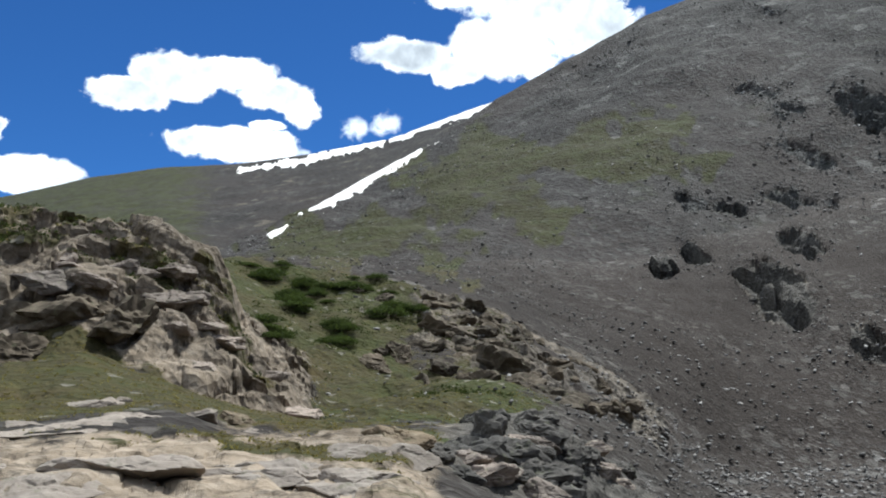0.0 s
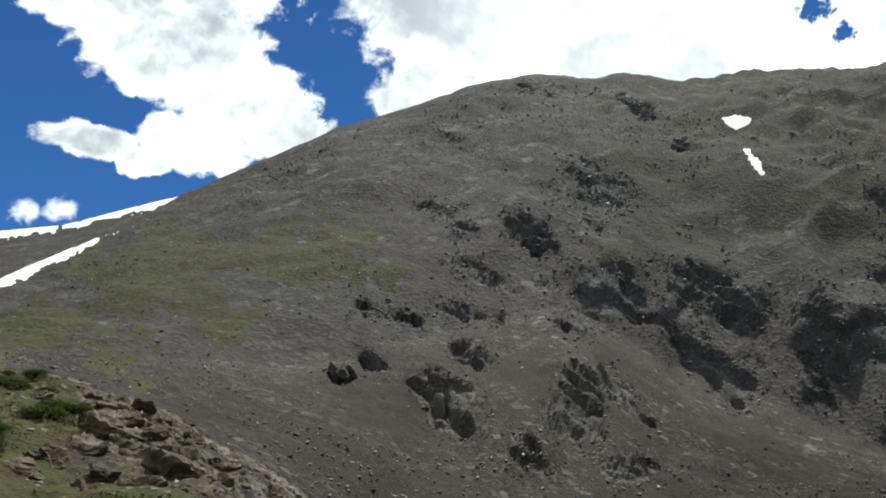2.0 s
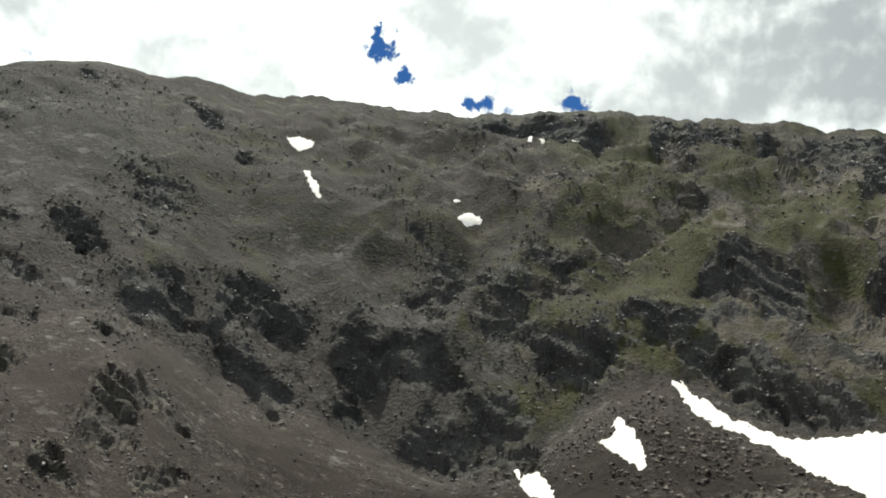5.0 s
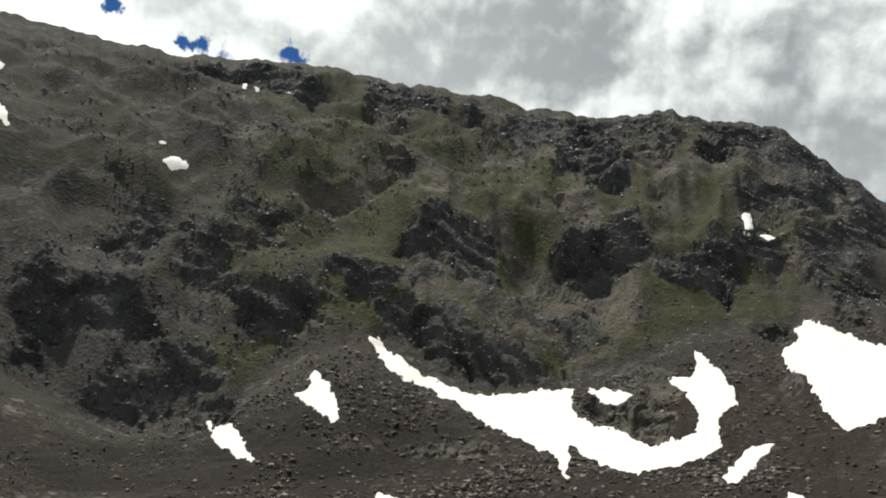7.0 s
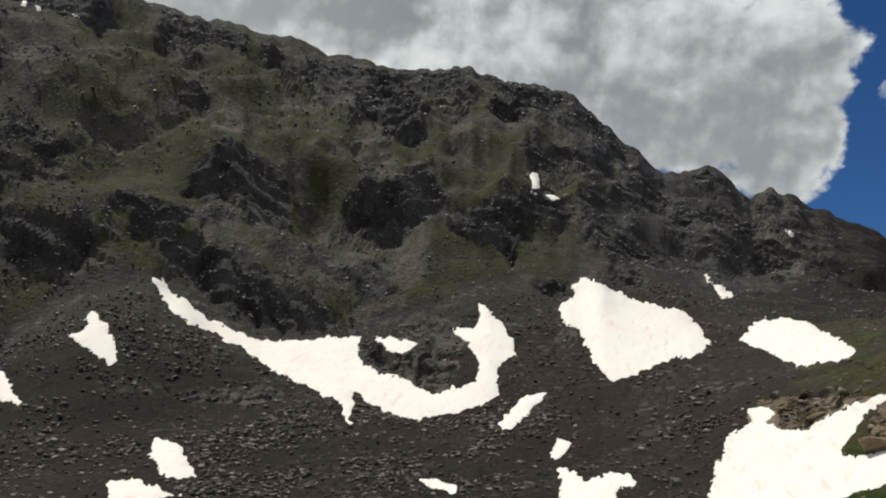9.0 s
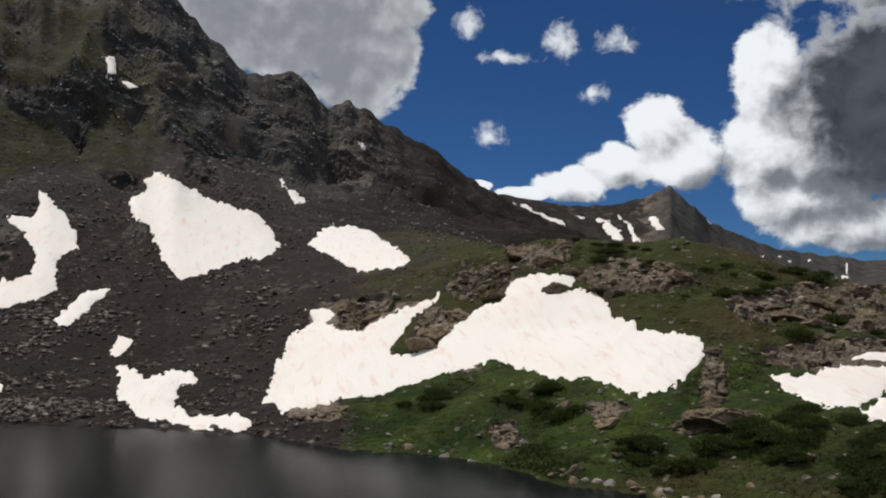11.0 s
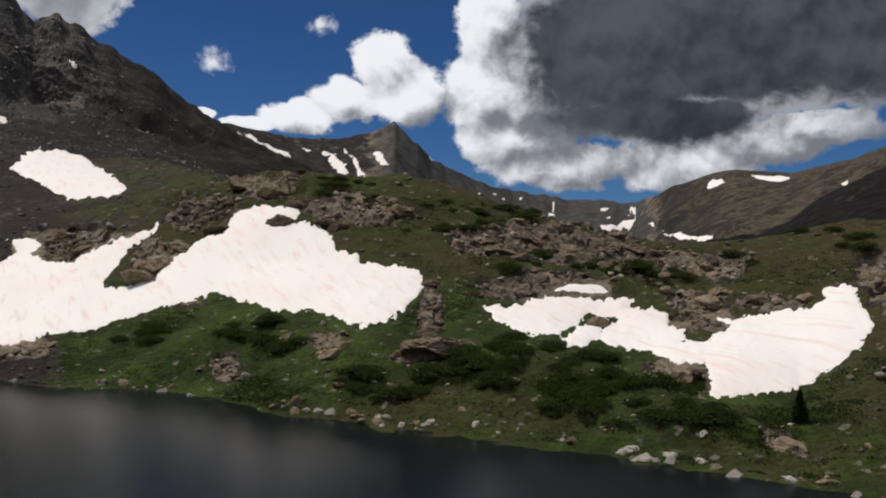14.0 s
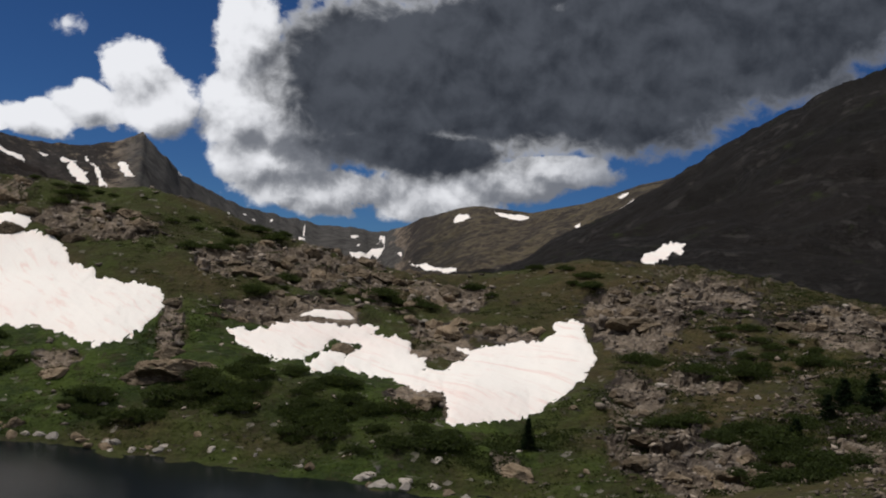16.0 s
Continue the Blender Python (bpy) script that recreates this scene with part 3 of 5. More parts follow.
WALL_TURF = [(58.4, 16.4, 5.5, 3.0), (67.0, 17.2, 6.9, 2.0), (75.5, 17.3, 4.5, 2.0), (60.0, 13.1, 9.2, 2.4), (72.0, 15.0, 4.1, 2.3), (78.3, 12.6, 5.1, 1.6)]

on_wall = (KEY > np.where(AZ < 84, 9.05, 9.6)) & (KEY < 12.2)
wall_up = (KEY - 10) / 2


def faces(blobs, wobble):
    """1 inside leaning ovals with ragged rims, 0 outside."""
    out = np.zeros(AZ.shape)
    n = wobble * (1.3 * fractal(AZ + 0.3 * EL, EL * 1.3, 1.6, 5, 177, 0.62) + 0.5 * fractal(AZ * 1.3, EL * 0.35, 0.5, 3, 178, 0.6))
    for a, e, ra, re, lean in blobs:
        box = (np.abs(AZ - a) < 1.8 * (ra + re)) & (np.abs(EL - e) < 1.8 * (ra + re))
        c, q = math.cos(radians(lean)), math.sin(radians(lean))
        u, v = (AZ[box] - a) * math.cos(radians(e)), EL[box] - e
        d = np.hypot((u * c + v * q) / ra, (v * c - u * q) / re) + n[box]
        out[box] = np.maximum(out[box], 1 - ease(d, 0.85, 1.08))
    return out


# the headwall is rock from its foot up; scree covers the slopes to both sides of it
wall_rock = ease(AZ, 38, 56) * (1 - ease(AZ, 92, 101)) * ease(KEY, 9.97, 10.08) * (1 - 0.25 * ease(wall_up, 0.5, 1.0))
wall_rock = np.maximum(wall_rock, ease(AZ, 130, 136) * ease(KEY, 10.0, 10.2) * 0.4)
# ledges: many small faces on the headwall, some on the slopes beside it
across, upward = AZ * 6.2, EL * 6.2
strata = fractal(across * 0.45 - 0.1 * upward, upward + 0.22 * across, 11, 5, 611, 0.62) + 0.45 * fractal(across, upward, 60, 3, 621)
often = 0.12 * ease(AZ, 56, 62) * (1 - ease(AZ, 84, 90)) + 0.02 * ease(AZ, 14, 24) + 0.32 * ease(AZ, 42, 52) * (1 - ease(AZ, 93, 99)) - 0.05 * ease(EL, 14, 20) * (1 - ease(AZ, 50, 58))
small_faces = ease(strata - 0.38 + 0.75 * often, 0.0, 0.10) * ease(AZ, 12, 18) * ease(KEY, 10.03, 10.15) * (1 - ease(AZ, 97, 103))
steep = np.maximum(faces(SCREE_FACES + WALL_FACES, 0.55), 0.85 * faces(SMALL_FACES + RIM_FACES, 0.95))
steep = np.where(on_wall & (AZ < 105), np.maximum(steep, 0.68 * small_faces), 0.0)
bare_spots = ease(fractal(across, upward, 30, 5, 631, 0.62), -0.05, 0.25)
rock = np.where(on_wall, np.maximum.reduce([wall_rock * (0.30 + 0.34 * bare_spots), 0.8 * steep, patches(ISLAND_ROCK)]), 0.0)
turf = np.where(on_wall, np.maximum.reduce([patches(SLOPE_TURF, 0.7) * 0.9, patches(WALL_TURF, 0.9) * 0.74, wall_rock * (0.66 - 0.36 * bare_spots) * (1 - ease(AZ, 80, 92)),
                                            0.30 * ease(AZ, 20, 32) * (1 - ease(AZ, 50, 60)) * ease(EL, 11, 15)]), 0.0) * (1 - 0.9 * steep)
warm_or_shaded = np.where(on_wall, np.maximum(np.maximum(patches(SLOPE_TURF) * 0.32, 0.3 * (turf > 0.2)), 0.8 * (1 - ease(KEY, 9.5, 10.1))), 0.0)
# cloud shadow on the eastern shoulder is painted in as darker scree
warm_or_shaded = np.where(on_wall & (AZ < 118), np.maximum(warm_or_shaded, 1.33 * ease(AZ, 88, 97)), warm_or_shaded)
warm_or_shaded = np.where((KEY > 5.9) & (KEY <= 9.6) & (AZ > 34) & (AZ < 96), 1.2, warm_or_shaded)
warm_or_shaded = np.where(on_wall & (turf < 0.2), warm_or_shaded * (1 - 0.9 * np.clip(rock * 1.6, 0, 1)), warm_or_shaded)
# the far ridges: turf and brown scree
far = KEY >= 12.2
west_ridge = ease(-AZ, 12, 16)
rock = np.where(far, 0.3 + 0.65 * ease(AZ, 110, 114) * (1 - ease(AZ, 126, 129)) + 0.16 * ease(AZ, 128, 132), rock)
turf = np.where(far, np.where(AZ < 20, 0.02 + 0.7 * west_ridge, 0.1 + 0.32 * ease(AZ, 127, 131)), turf)
warm_or_shaded = np.where(far, np.where(AZ > 127, 1.0, np.where(AZ < 20, 0.45 - 0.25 * west_ridge, 0.95 - 0.7 * ease(rock, 0.4, 0.7))), warm_or_shaded)
uneven = AZ + 1.6 * fractal(AZ * 2, EL * 3, 2.0, 4, 651, 0.6)
peak_side = far & (uneven > 112.6) & (uneven < 127.5)
warm_or_shaded = np.where(peak_side, 0.05, warm_or_shaded)
turf = np.where(peak_side, 0.0, turf)
rock = np.where(peak_side, 0.95, rock)
# the hill across the lake
hill = (KEY >= 5.9) & (KEY < 9.6) & (AZ > 84)
hill_rock = np.maximum(patches(HILL_ROCK), 0.85 * patches(EAST_ROCK))
turf = np.where(hill, ease(AZ, 91, 96) * (0.84 - 0.56 * hill_rock) + 0.45 * hill_rock * fractal(X0, Y0, 14, 4, 411, 0.65), turf)
turf = np.where(hill & (KEY > 8.6) & (AZ < 100), np.maximum(0, turf - 0.3), turf)
side = AZ + 9 * fractal(X0, Y0, 16, 5, 681, 0.6)
turf = np.where(hill, turf - 0.22 * ease(side, 136, 144), turf)
rock = np.where(hill, 0.72 * hill_rock + (0.4 + 0.3 * ease(EL, -5, -3)) * ease(side, 134, 149) * ease(fractal(X0, Y0, 12, 4, 421, 0.6), -0.15, 0.2), rock)
warm_or_shaded = np.where(hill, 0.95 - 0.2 * ease(AZ, 132, 142), warm_or_shaded)
warm_or_shaded = np.where(hill & (turf > 0.5), np.clip(0.08 + 0.5 * fractal(X0, Y0, 22, 4, 401, 0.6), 0, 1) + 0.58 * ease(side, 130, 148) + 0.3 * ease(EL, -4.5, 0), warm_or_shaded)
turf = np.where((KEY < 5.95) & (AZ > 126), 0.8, turf)
warm_or_shaded = np.where((KEY < 5.95) & (AZ > 126), 0.4, warm_or_shaded)
# near ground to the west: bare slabs, a turf shelf, a crag and a turf gully
near = (KEY < 9.05) & (AZ + 14 * fractal(X0, Y0, 30, 4, 671, 0.6) < 44)
n0 = fractal(X0, Y0, 7, 4, 15, 0.6)
slab = (1 - ease(AZ, -1.5, 1.5)) * ease(KEY, 2.0, 3.0) * (1 - ease(KEY + 1.6 * n0, 4.35, 4.8))
crag = (1 - ease(AZ, -8.5, -6)) * ease(KEY, 5.85, 6.1) * (1 - ease(KEY, 7.6, 8.1))
spur = ease(AZ, -4, 0) * (1 - ease(AZ, 11, 15)) * ease(KEY, 7.2, 7.8) * (1 - ease(KEY, 9.0, 9.3))
rib = ease(AZ, -2.0, 0.8) * (1 - ease(AZ, 11, 14)) * ease(KEY, 3.5, 4.3) * (1 - ease(KEY, 5.6, 6.2))
shelf = (1 - ease(AZ, -1, 2)) * ease(KEY + 1.6 * n0, 3.85, 4.4) * (1 - ease(KEY, 5.9, 6.2))
gully_turf = (1 - ease(AZ, 3, 9)) * ease(KEY, 5.9, 6.3) * (1 - ease(KEY, 9.0, 9.4)) * (1 - crag)
n1 = fractal(X0, Y0, 9, 4, 5, 0.6)
rock = np.where(near, np.maximum.reduce([slab * (0.75 + 0.6 * n1), crag * (0.85 + 0.5 * n1), spur * (0.75 + n1), rib * (0.8 + 0.5 * n1)]), rock)
turf = np.where(near, np.maximum(0.85 * shelf * (0.8 + n1), 0.95 * gully_turf * (1 - 0.62 * spur)) + 0.28 * slab * ease(n1, 0.1, 0.5) + 0.62 * crag * ease(n1, 0.02, 0.30), turf)
warm_or_shaded = np.where(near, np.clip(slab * 0.95 + crag * 0.60 - rib * 0.15 + 0.22 + 0.25 * shelf + 0.20 * gully_turf + 0.12 * spur, 0, 1), warm_or_shaded)
under = Z0 < -0.5
turf = np.where(under, 0, turf)


# ---- old snow in the hollows: outlines as heading and height seen from the camera ----
SNOW_OUTLINES = {}
SNOW_OUTLINES["wall", 0] = [
    (35.85, 22.10), (36.67, 22.23), (37.43, 21.93), (37.06, 21.43), (36.30, 21.62),
]
SNOW_OUTLINES["wall", 1] = [
    (36.88, 20.36), (37.53, 20.00), (38.17, 18.79), (37.75, 18.68), (37.20, 19.52),
]
SNOW_OUTLINES["wall", 2] = [
    (46.37, 17.60), (46.95, 17.94), (47.80, 17.63), (47.82, 17.15), (46.88, 17.11),
]
SNOW_OUTLINES["wall", 3] = [
    (49.29, 2.94), (49.67, 2.65), (50.66, 2.79), (51.88, 0.83), (50.95, 1.04), (49.53, 2.09),
]
SNOW_OUTLINES["wall", 4] = [
    (55.34, 5.82), (56.05, 5.00), (56.63, 3.86), (56.37, 2.85), (55.67, 3.40), (54.12, 4.45), (54.86, 4.76),
]
SNOW_OUTLINES["wall", 5] = [
    (58.29, 7.70), (58.95, 7.65), (59.60, 6.82), (60.52, 6.48), (61.07, 5.72), (63.18, 4.59), (64.81, 4.09), (66.77, 4.10), (68.58, 4.43),
    (70.19, 4.31), (69.96, 3.03), (71.51, 2.13), (73.06, 1.67), (74.27, 1.01), (75.84, 1.27), (76.86, 1.70), (77.11, 2.62), (76.50, 3.74),
    (75.67, 4.73), (77.19, 4.72), (77.22, 6.17), (77.97, 5.56), (79.18, 3.94), (79.21, 3.25), (78.08, 2.43), (78.16, 0.89), (76.98, 0.19),
    (74.80, -0.25), (72.93, -0.35), (71.40, 0.24), (69.86, 1.13), (69.52, -0.49), (68.72, 0.76), (67.31, 1.46), (65.72, 2.24), (64.13, 3.31),
    (62.84, 4.15), (60.57, 5.24), (59.59, 5.68),
]
SNOW_OUTLINES["wall", 6] = [
    (70.87, 4.28), (72.12, 4.24), (73.53, 3.86), (72.54, 3.33), (71.61, 3.75),
]
SNOW_OUTLINES["wall", 7] = [
    (83.16, 7.70), (84.84, 6.75), (87.04, 5.78), (89.06, 5.31), (89.76, 4.07), (90.50, 3.57), (89.22, 2.76), (88.13, 2.73), (86.52, 2.04),
    (84.75, 1.54), (83.98, 2.11), (83.39, 3.32), (82.95, 4.31), (82.26, 4.98), (81.74, 5.98), (82.55, 6.44),
]
SNOW_OUTLINES["wall", 8] = [
    (80.43, 13.65), (80.90, 13.63), (81.04, 12.77), (80.50, 12.76),
]
SNOW_OUTLINES["wall", 9] = [
    (81.26, 12.40), (81.73, 12.41), (82.12, 12.14), (81.71, 12.02),
]
SNOW_OUTLINES["wall", 10] = [
    (91.88, 3.67), (93.17, 4.84), (95.51, 4.44), (96.74, 3.68), (97.72, 2.76), (96.77, 2.25), (94.75, 2.11), (93.48, 2.86),
]
SNOW_OUTLINES["wall", 11] = [
    (90.12, 7.40), (90.86, 6.82), (91.61, 6.05), (91.13, 6.11), (90.48, 6.65),
]
SNOW_OUTLINES["wall", 12] = [
    (94.71, 9.60), (95.04, 9.58), (95.27, 9.03), (94.97, 9.05),
]
SNOW_OUTLINES["wall", 13] = [
    (96.80, 6.87), (97.16, 6.78), (97.37, 6.15), (97.09, 6.17),
]
SNOW_OUTLINES["wall", 14] = [
    (80.83, 0.86), (79.56, 0.76), (78.82, -0.13), (78.25, -0.76), (78.33, -1.40), (79.19, -0.84), (80.09, 0.01),
]
SNOW_OUTLINES["wall", 15] = [
    (141.82, 1.86), (142.16, 2.43), (143.09, 2.81), (144.24, 2.98), (143.90, 2.47), (142.83, 1.92), (142.37, 1.67),
]
SNOW_OUTLINES["wall", 16] = [
    (-8.65, 10.99), (-6.25, 12.66), (-3.26, 14.39), (-0.28, 15.56), (-2.17, 14.31), (-4.57, 12.81), (-5.56, 12.22), (-7.54, 11.33),
]
SNOW_OUTLINES["wall", 17] = [
    (-10.43, 9.78), (-9.22, 10.42), (-9.46, 9.95), (-10.11, 9.69),
]
SNOW_OUTLINES["shore", 0] = [
    (80.98, -2.80), (81.45, -1.69), (82.16, -1.96), (81.68, -2.62),
]
SNOW_OUTLINES["shore", 1] = [
    (81.40, -3.41), (81.94, -3.23), (82.90, -4.08), (84.34, -3.60), (85.47, -3.78), (85.70, -4.14), (84.51, -4.59), (84.67, -5.55),
    (85.47, -6.23), (87.74, -6.11), (88.84, -6.63), (88.38, -6.97), (85.79, -6.83), (83.87, -6.25), (82.91, -6.32), (82.27, -5.68),
    (81.54, -5.03),
]
SNOW_OUTLINES["shore", 2] = [
    (73.62, -3.83), (74.57, -3.77), (75.72, -4.30), (75.37, -4.63), (74.22, -4.28),
]
SNOW_OUTLINES["shore", 3] = [
    (58.77, -1.21), (59.58, -1.39), (60.35, -1.87), (60.90, -3.23), (60.09, -3.45), (59.33, -3.03), (58.71, -2.19),
]
SNOW_OUTLINES["shore", 4] = [
    (56.34, -3.60), (57.70, -3.33), (60.20, -4.30), (58.19, -4.72), (56.66, -4.36),
]
SNOW_OUTLINES["hill", 0] = [
    (89.46, -5.30), (89.91, -4.15), (90.65, -1.96), (91.10, -1.55), (92.17, -0.95), (91.80, -0.15), (92.93, 0.01), (93.40, -0.37),
    (92.94, -0.89), (93.72, -1.33), (95.28, -1.17), (96.86, -0.30), (99.43, 0.69), (99.11, 0.10), (98.30, -0.42), (97.51, -1.27),
    (96.65, -2.70), (97.83, -2.80), (99.44, -2.22), (100.60, -0.74), (101.71, -0.02), (103.02, 0.48), (103.84, 1.64), (104.66, 2.01),
    (106.97, 2.19), (107.37, 1.83), (107.14, 1.16), (108.30, 1.00), (109.13, 0.35), (109.63, -0.48), (110.88, -0.70), (111.02, -1.13),
    (112.92, -1.32), (114.50, -1.44), (114.57, -2.59), (113.92, -3.48), (112.45, -4.64), (111.30, -4.85), (109.64, -4.50), (108.32, -3.92),
    (106.34, -4.19), (104.68, -3.70), (102.87, -3.01), (101.07, -3.50), (99.13, -3.98), (96.88, -4.93), (93.73, -5.36), (91.88, -5.80),
    (90.52, -6.01),
]
SNOW_OUTLINES["hill", 1] = [
    (118.04, -3.66), (119.69, -3.52), (121.83, -2.98), (123.15, -3.05), (126.75, -3.05), (126.50, -3.51), (127.89, -3.31), (128.70, -3.77),
    (128.94, -4.41), (129.84, -4.54), (129.69, -5.25), (130.81, -5.37), (132.11, -4.35), (131.19, -3.81), (132.35, -3.93), (133.90, -3.65),
    (136.02, -3.15), (137.13, -2.82), (136.90, -2.08), (138.58, -1.96), (139.19, -3.05), (139.50, -3.96), (139.09, -5.06), (138.03, -6.11),
    (136.42, -7.29), (134.91, -7.85), (133.07, -8.21), (131.13, -8.32), (131.33, -7.52), (130.84, -6.74), (129.24, -6.40), (127.94, -5.97),
    (125.50, -5.79), (125.00, -5.09), (125.80, -4.28), (124.32, -4.00), (123.35, -4.78), (122.04, -5.18), (120.72, -5.15), (119.39, -4.75),
]
SNOW_OUTLINES["hill", 2] = [
    (122.64, -5.42), (123.68, -4.64), (124.89, -4.51), (125.07, -5.19), (124.03, -5.81), (123.21, -5.90),
]
SNOW_OUTLINES["hill", 3] = [
    (121.83, -2.78), (123.13, -2.22), (124.77, -2.22), (125.60, -2.69), (123.96, -2.70), (122.81, -2.59),
]
SNOW_OUTLINES["far", 0] = [
    (-12.22, 13.44), (-8.47, 14.36), (-4.97, 15.25), (-3.29, 15.66), (0.45, 17.00), (3.36, 18.07), (2.84, 17.62), (-0.23, 16.44),
    (-2.94, 15.54), (-4.97, 15.02), (-8.30, 14.04), (-11.57, 13.48),
]
SNOW_OUTLINES["far", 1] = [
    (103.49, 6.13), (104.64, 5.92), (106.86, 4.95), (106.37, 4.23), (105.47, 4.55), (104.64, 5.43),
]
SNOW_OUTLINES["far", 2] = [
    (108.21, 5.52), (109.27, 5.26), (110.27, 4.01), (109.61, 4.08), (108.94, 4.90),
]
SNOW_OUTLINES["far", 3] = [
    (109.93, 5.49), (110.46, 5.16), (111.19, 3.75), (110.60, 3.91),
]
SNOW_OUTLINES["far", 4] = [
    (111.28, 5.36), (111.78, 5.26), (112.51, 4.31), (111.91, 4.47),
]
SNOW_OUTLINES["far", 5] = [
    (107.22, 5.48), (108.18, 5.39), (107.78, 5.12),
]
SNOW_OUTLINES["far", 6] = [
    (103.20, 4.99), (103.66, 4.60), (104.26, 3.49), (103.60, 3.48),
]
SNOW_OUTLINES["far", 7] = [
    (124.31, 1.19), (125.85, 1.23), (126.31, 1.69), (126.87, 1.70), (126.68, 1.19), (126.04, 0.91), (124.88, 0.99),
]
SNOW_OUTLINES["far", 8] = [
    (126.37, 2.26), (126.93, 2.30), (126.87, 1.70),
]
SNOW_OUTLINES["far", 9] = [
    (127.12, 1.05), (127.82, 1.33), (128.08, 0.95),
]
SNOW_OUTLINES["far", 10] = [
    (128.05, 0.95), (129.51, 0.95), (130.36, 0.58), (131.41, 0.75), (130.89, 0.15), (130.22, 0.17), (129.20, 0.53),
]
SNOW_OUTLINES["far", 11] = [
    (133.03, 4.20), (135.25, 4.08), (135.43, 3.96), (134.61, 3.81), (133.45, 3.90),
]
SNOW_OUTLINES["far", 12] = [
    (130.86, 3.46), (131.46, 3.93), (131.91, 3.70), (131.17, 3.25),
]
SNOW_OUTLINES["far", 13] = [
    (139.49, 5.31), (140.90, 5.83), (140.58, 5.36),
]
SNOW_OUTLINES["far", 14] = [
    (140.29, 4.83), (141.26, 5.24), (140.94, 4.73),
]
SNOW_OUTLINES["far", 15] = [
    (137.64, 3.70), (138.27, 4.00), (138.07, 3.56),
]
# thin streaks in the gullies of the far bowl: heading, height, half width, half height, lean
for n, (a, e, ra, re, lean) in enumerate([(117.74, 2.84, 0.17, 0.13, 0.0), (118.73, 2.9, 0.17, 0.1, 0.0), (119.23, 2.64, 0.1, 0.17, 0.0), (120.22, 2.7, 0.13, 0.13, 0.5),
                                          (120.07, 2.17, 0.3, 0.08, 0.5), (122.15, 2.31, 0.13, 0.3, 0.0), (122.06, 1.81, 0.23, 0.12, 0.0), (125.1, 2.13, 0.2, 0.17, 0.6),
                                          (125.34, 1.61, 0.15, 0.17, 0.5), (126.54, 2.06, 0.13, 0.3, 0.3), (131.09, 3.57, 0.2, 0.37, 0.6), (114.95, 5.01, 0.15, 0.23, -0.5)]):
    SNOW_OUTLINES["far", 20 + n] = [(a - ra + lean * re, e + re), (a + ra + lean * re, e + re * 0.8), (a + ra - lean * re, e - re), (a - ra - lean * re, e - re * 0.8)]
# scraps of snow high on the headwall
for n, (a, e, ra, re, lean) in enumerate([(50.95, 22.0, 0.12, 0.17, 0.3), (51.75, 21.85, 0.12, 0.15, -0.3), (53.75, 21.75, 0.25, 0.08, 0.0), (47.9, 21.7, 0.25, 0.08, 0.0),
                                          (46.3, 18.6, 0.2, 0.09, 0.0)]):
    SNOW_OUTLINES["wall", 50 + n] = [(a - ra + lean * re, e + re), (a + ra + lean * re, e + re * 0.7), (a + ra - lean * re, e - re), (a - ra - lean * re, e - re * 0.8)]
SNOW_REACH = {"wall": (8.6, 12.05), "shore": (5.7, 10.6), "hill": (6.0, 9.3), "far": (12.2, 14.05)}

# relief
lump = fractal(X0, Y0, 26, 3, 11) * np.interp(KEY, [0, 3, 5, 6, 7, 9, 9.8, 10.5, 11.9, 12, 13, 14], [0, 0.3, 0.4, 0.5, 1.8, 1.2, 1.5, 4, 4, 1, 5, 0])
lump = np.where((KEY > 5) & (KEY < 6.3) & (AZ > 58) & (AZ < 142), lump * 0.25, lump)
# ribs and gullies of the headwall
ribs = (0.5 - np.abs(fractal(X0, Y0, 75, 4, 21, 0.55)) * 2.2) * 15 * ease(KEY, 9.95, 10.5) * (1 - ease(KEY, 11.5, 12))
ribs = ribs * (0.12 + 0.88 * ease(AZ, 26, 50) * (1 - 0.6 * ease(AZ, 118, 130)))
ZS = Z0 + lump + np.where(on_wall, ribs, 0)
def snow_lift(outline, reach, erode):
    """How far the snow stands above the land (below it outside the outline), in metres, on the whole grid."""
    p = np.array(outline, float)
    lo, hi = p.min(0) - 0.8, p.max(0) + 0.8
    box = (AZ > lo[0]) & (AZ < hi[0]) & (EL1 > lo[1]) & (EL1 < hi[1]) & (KEY >= reach[0]) & (KEY < reach[1])
    a, e = AZ[box], EL1[box]
    dist, inside = np.full(a.shape, 9.0), np.zeros(a.shape, bool)
    for (x0, y0), (x1, y1) in zip(p, np.roll(p, -1, 0)):
        dx, dy = x1 - x0, y1 - y0
        t = np.clip(((a - x0) * dx + (e - y0) * dy) / (dx * dx + dy * dy + 1e-9), 0, 1)
        dist = np.minimum(dist, np.hypot(a - x0 - t * dx, e - y0 - t * dy))
        inside ^= ((y0 > e) != (y1 > e)) & (a < dx * (e - y0) / (dy if abs(dy) > 1e-9 else 1e-9) + x0)
    size = min(1.0, (hi - lo - 1.6).min() / 1.5)
    sd = np.where(inside, dist, -dist) + 0.30 * size * fractal(a, e, 0.5, 5, 91, 0.75) - erode
    lift = np.full(AZ.shape, -5.0)
    lift[box] = np.clip(sd * RAD[box] * 0.01745 * np.where(sd > 0, 0.16, 0.8), -1.6, 0.5 + 0.25 * fractal(a, e, 1.5, 3, 17))
    return lift


EL1 = np.degrees(np.arctan2(ZS - EYE, RAD))
SNOW_LIFTS = {key: snow_lift(p, SNOW_REACH[key[0]], -0.06 if key == ("far", 0) else {"hill": 0.06, "far": 0.03}.get(key[0], 0.0)) for key, p in SNOW_OUTLINES.items()}
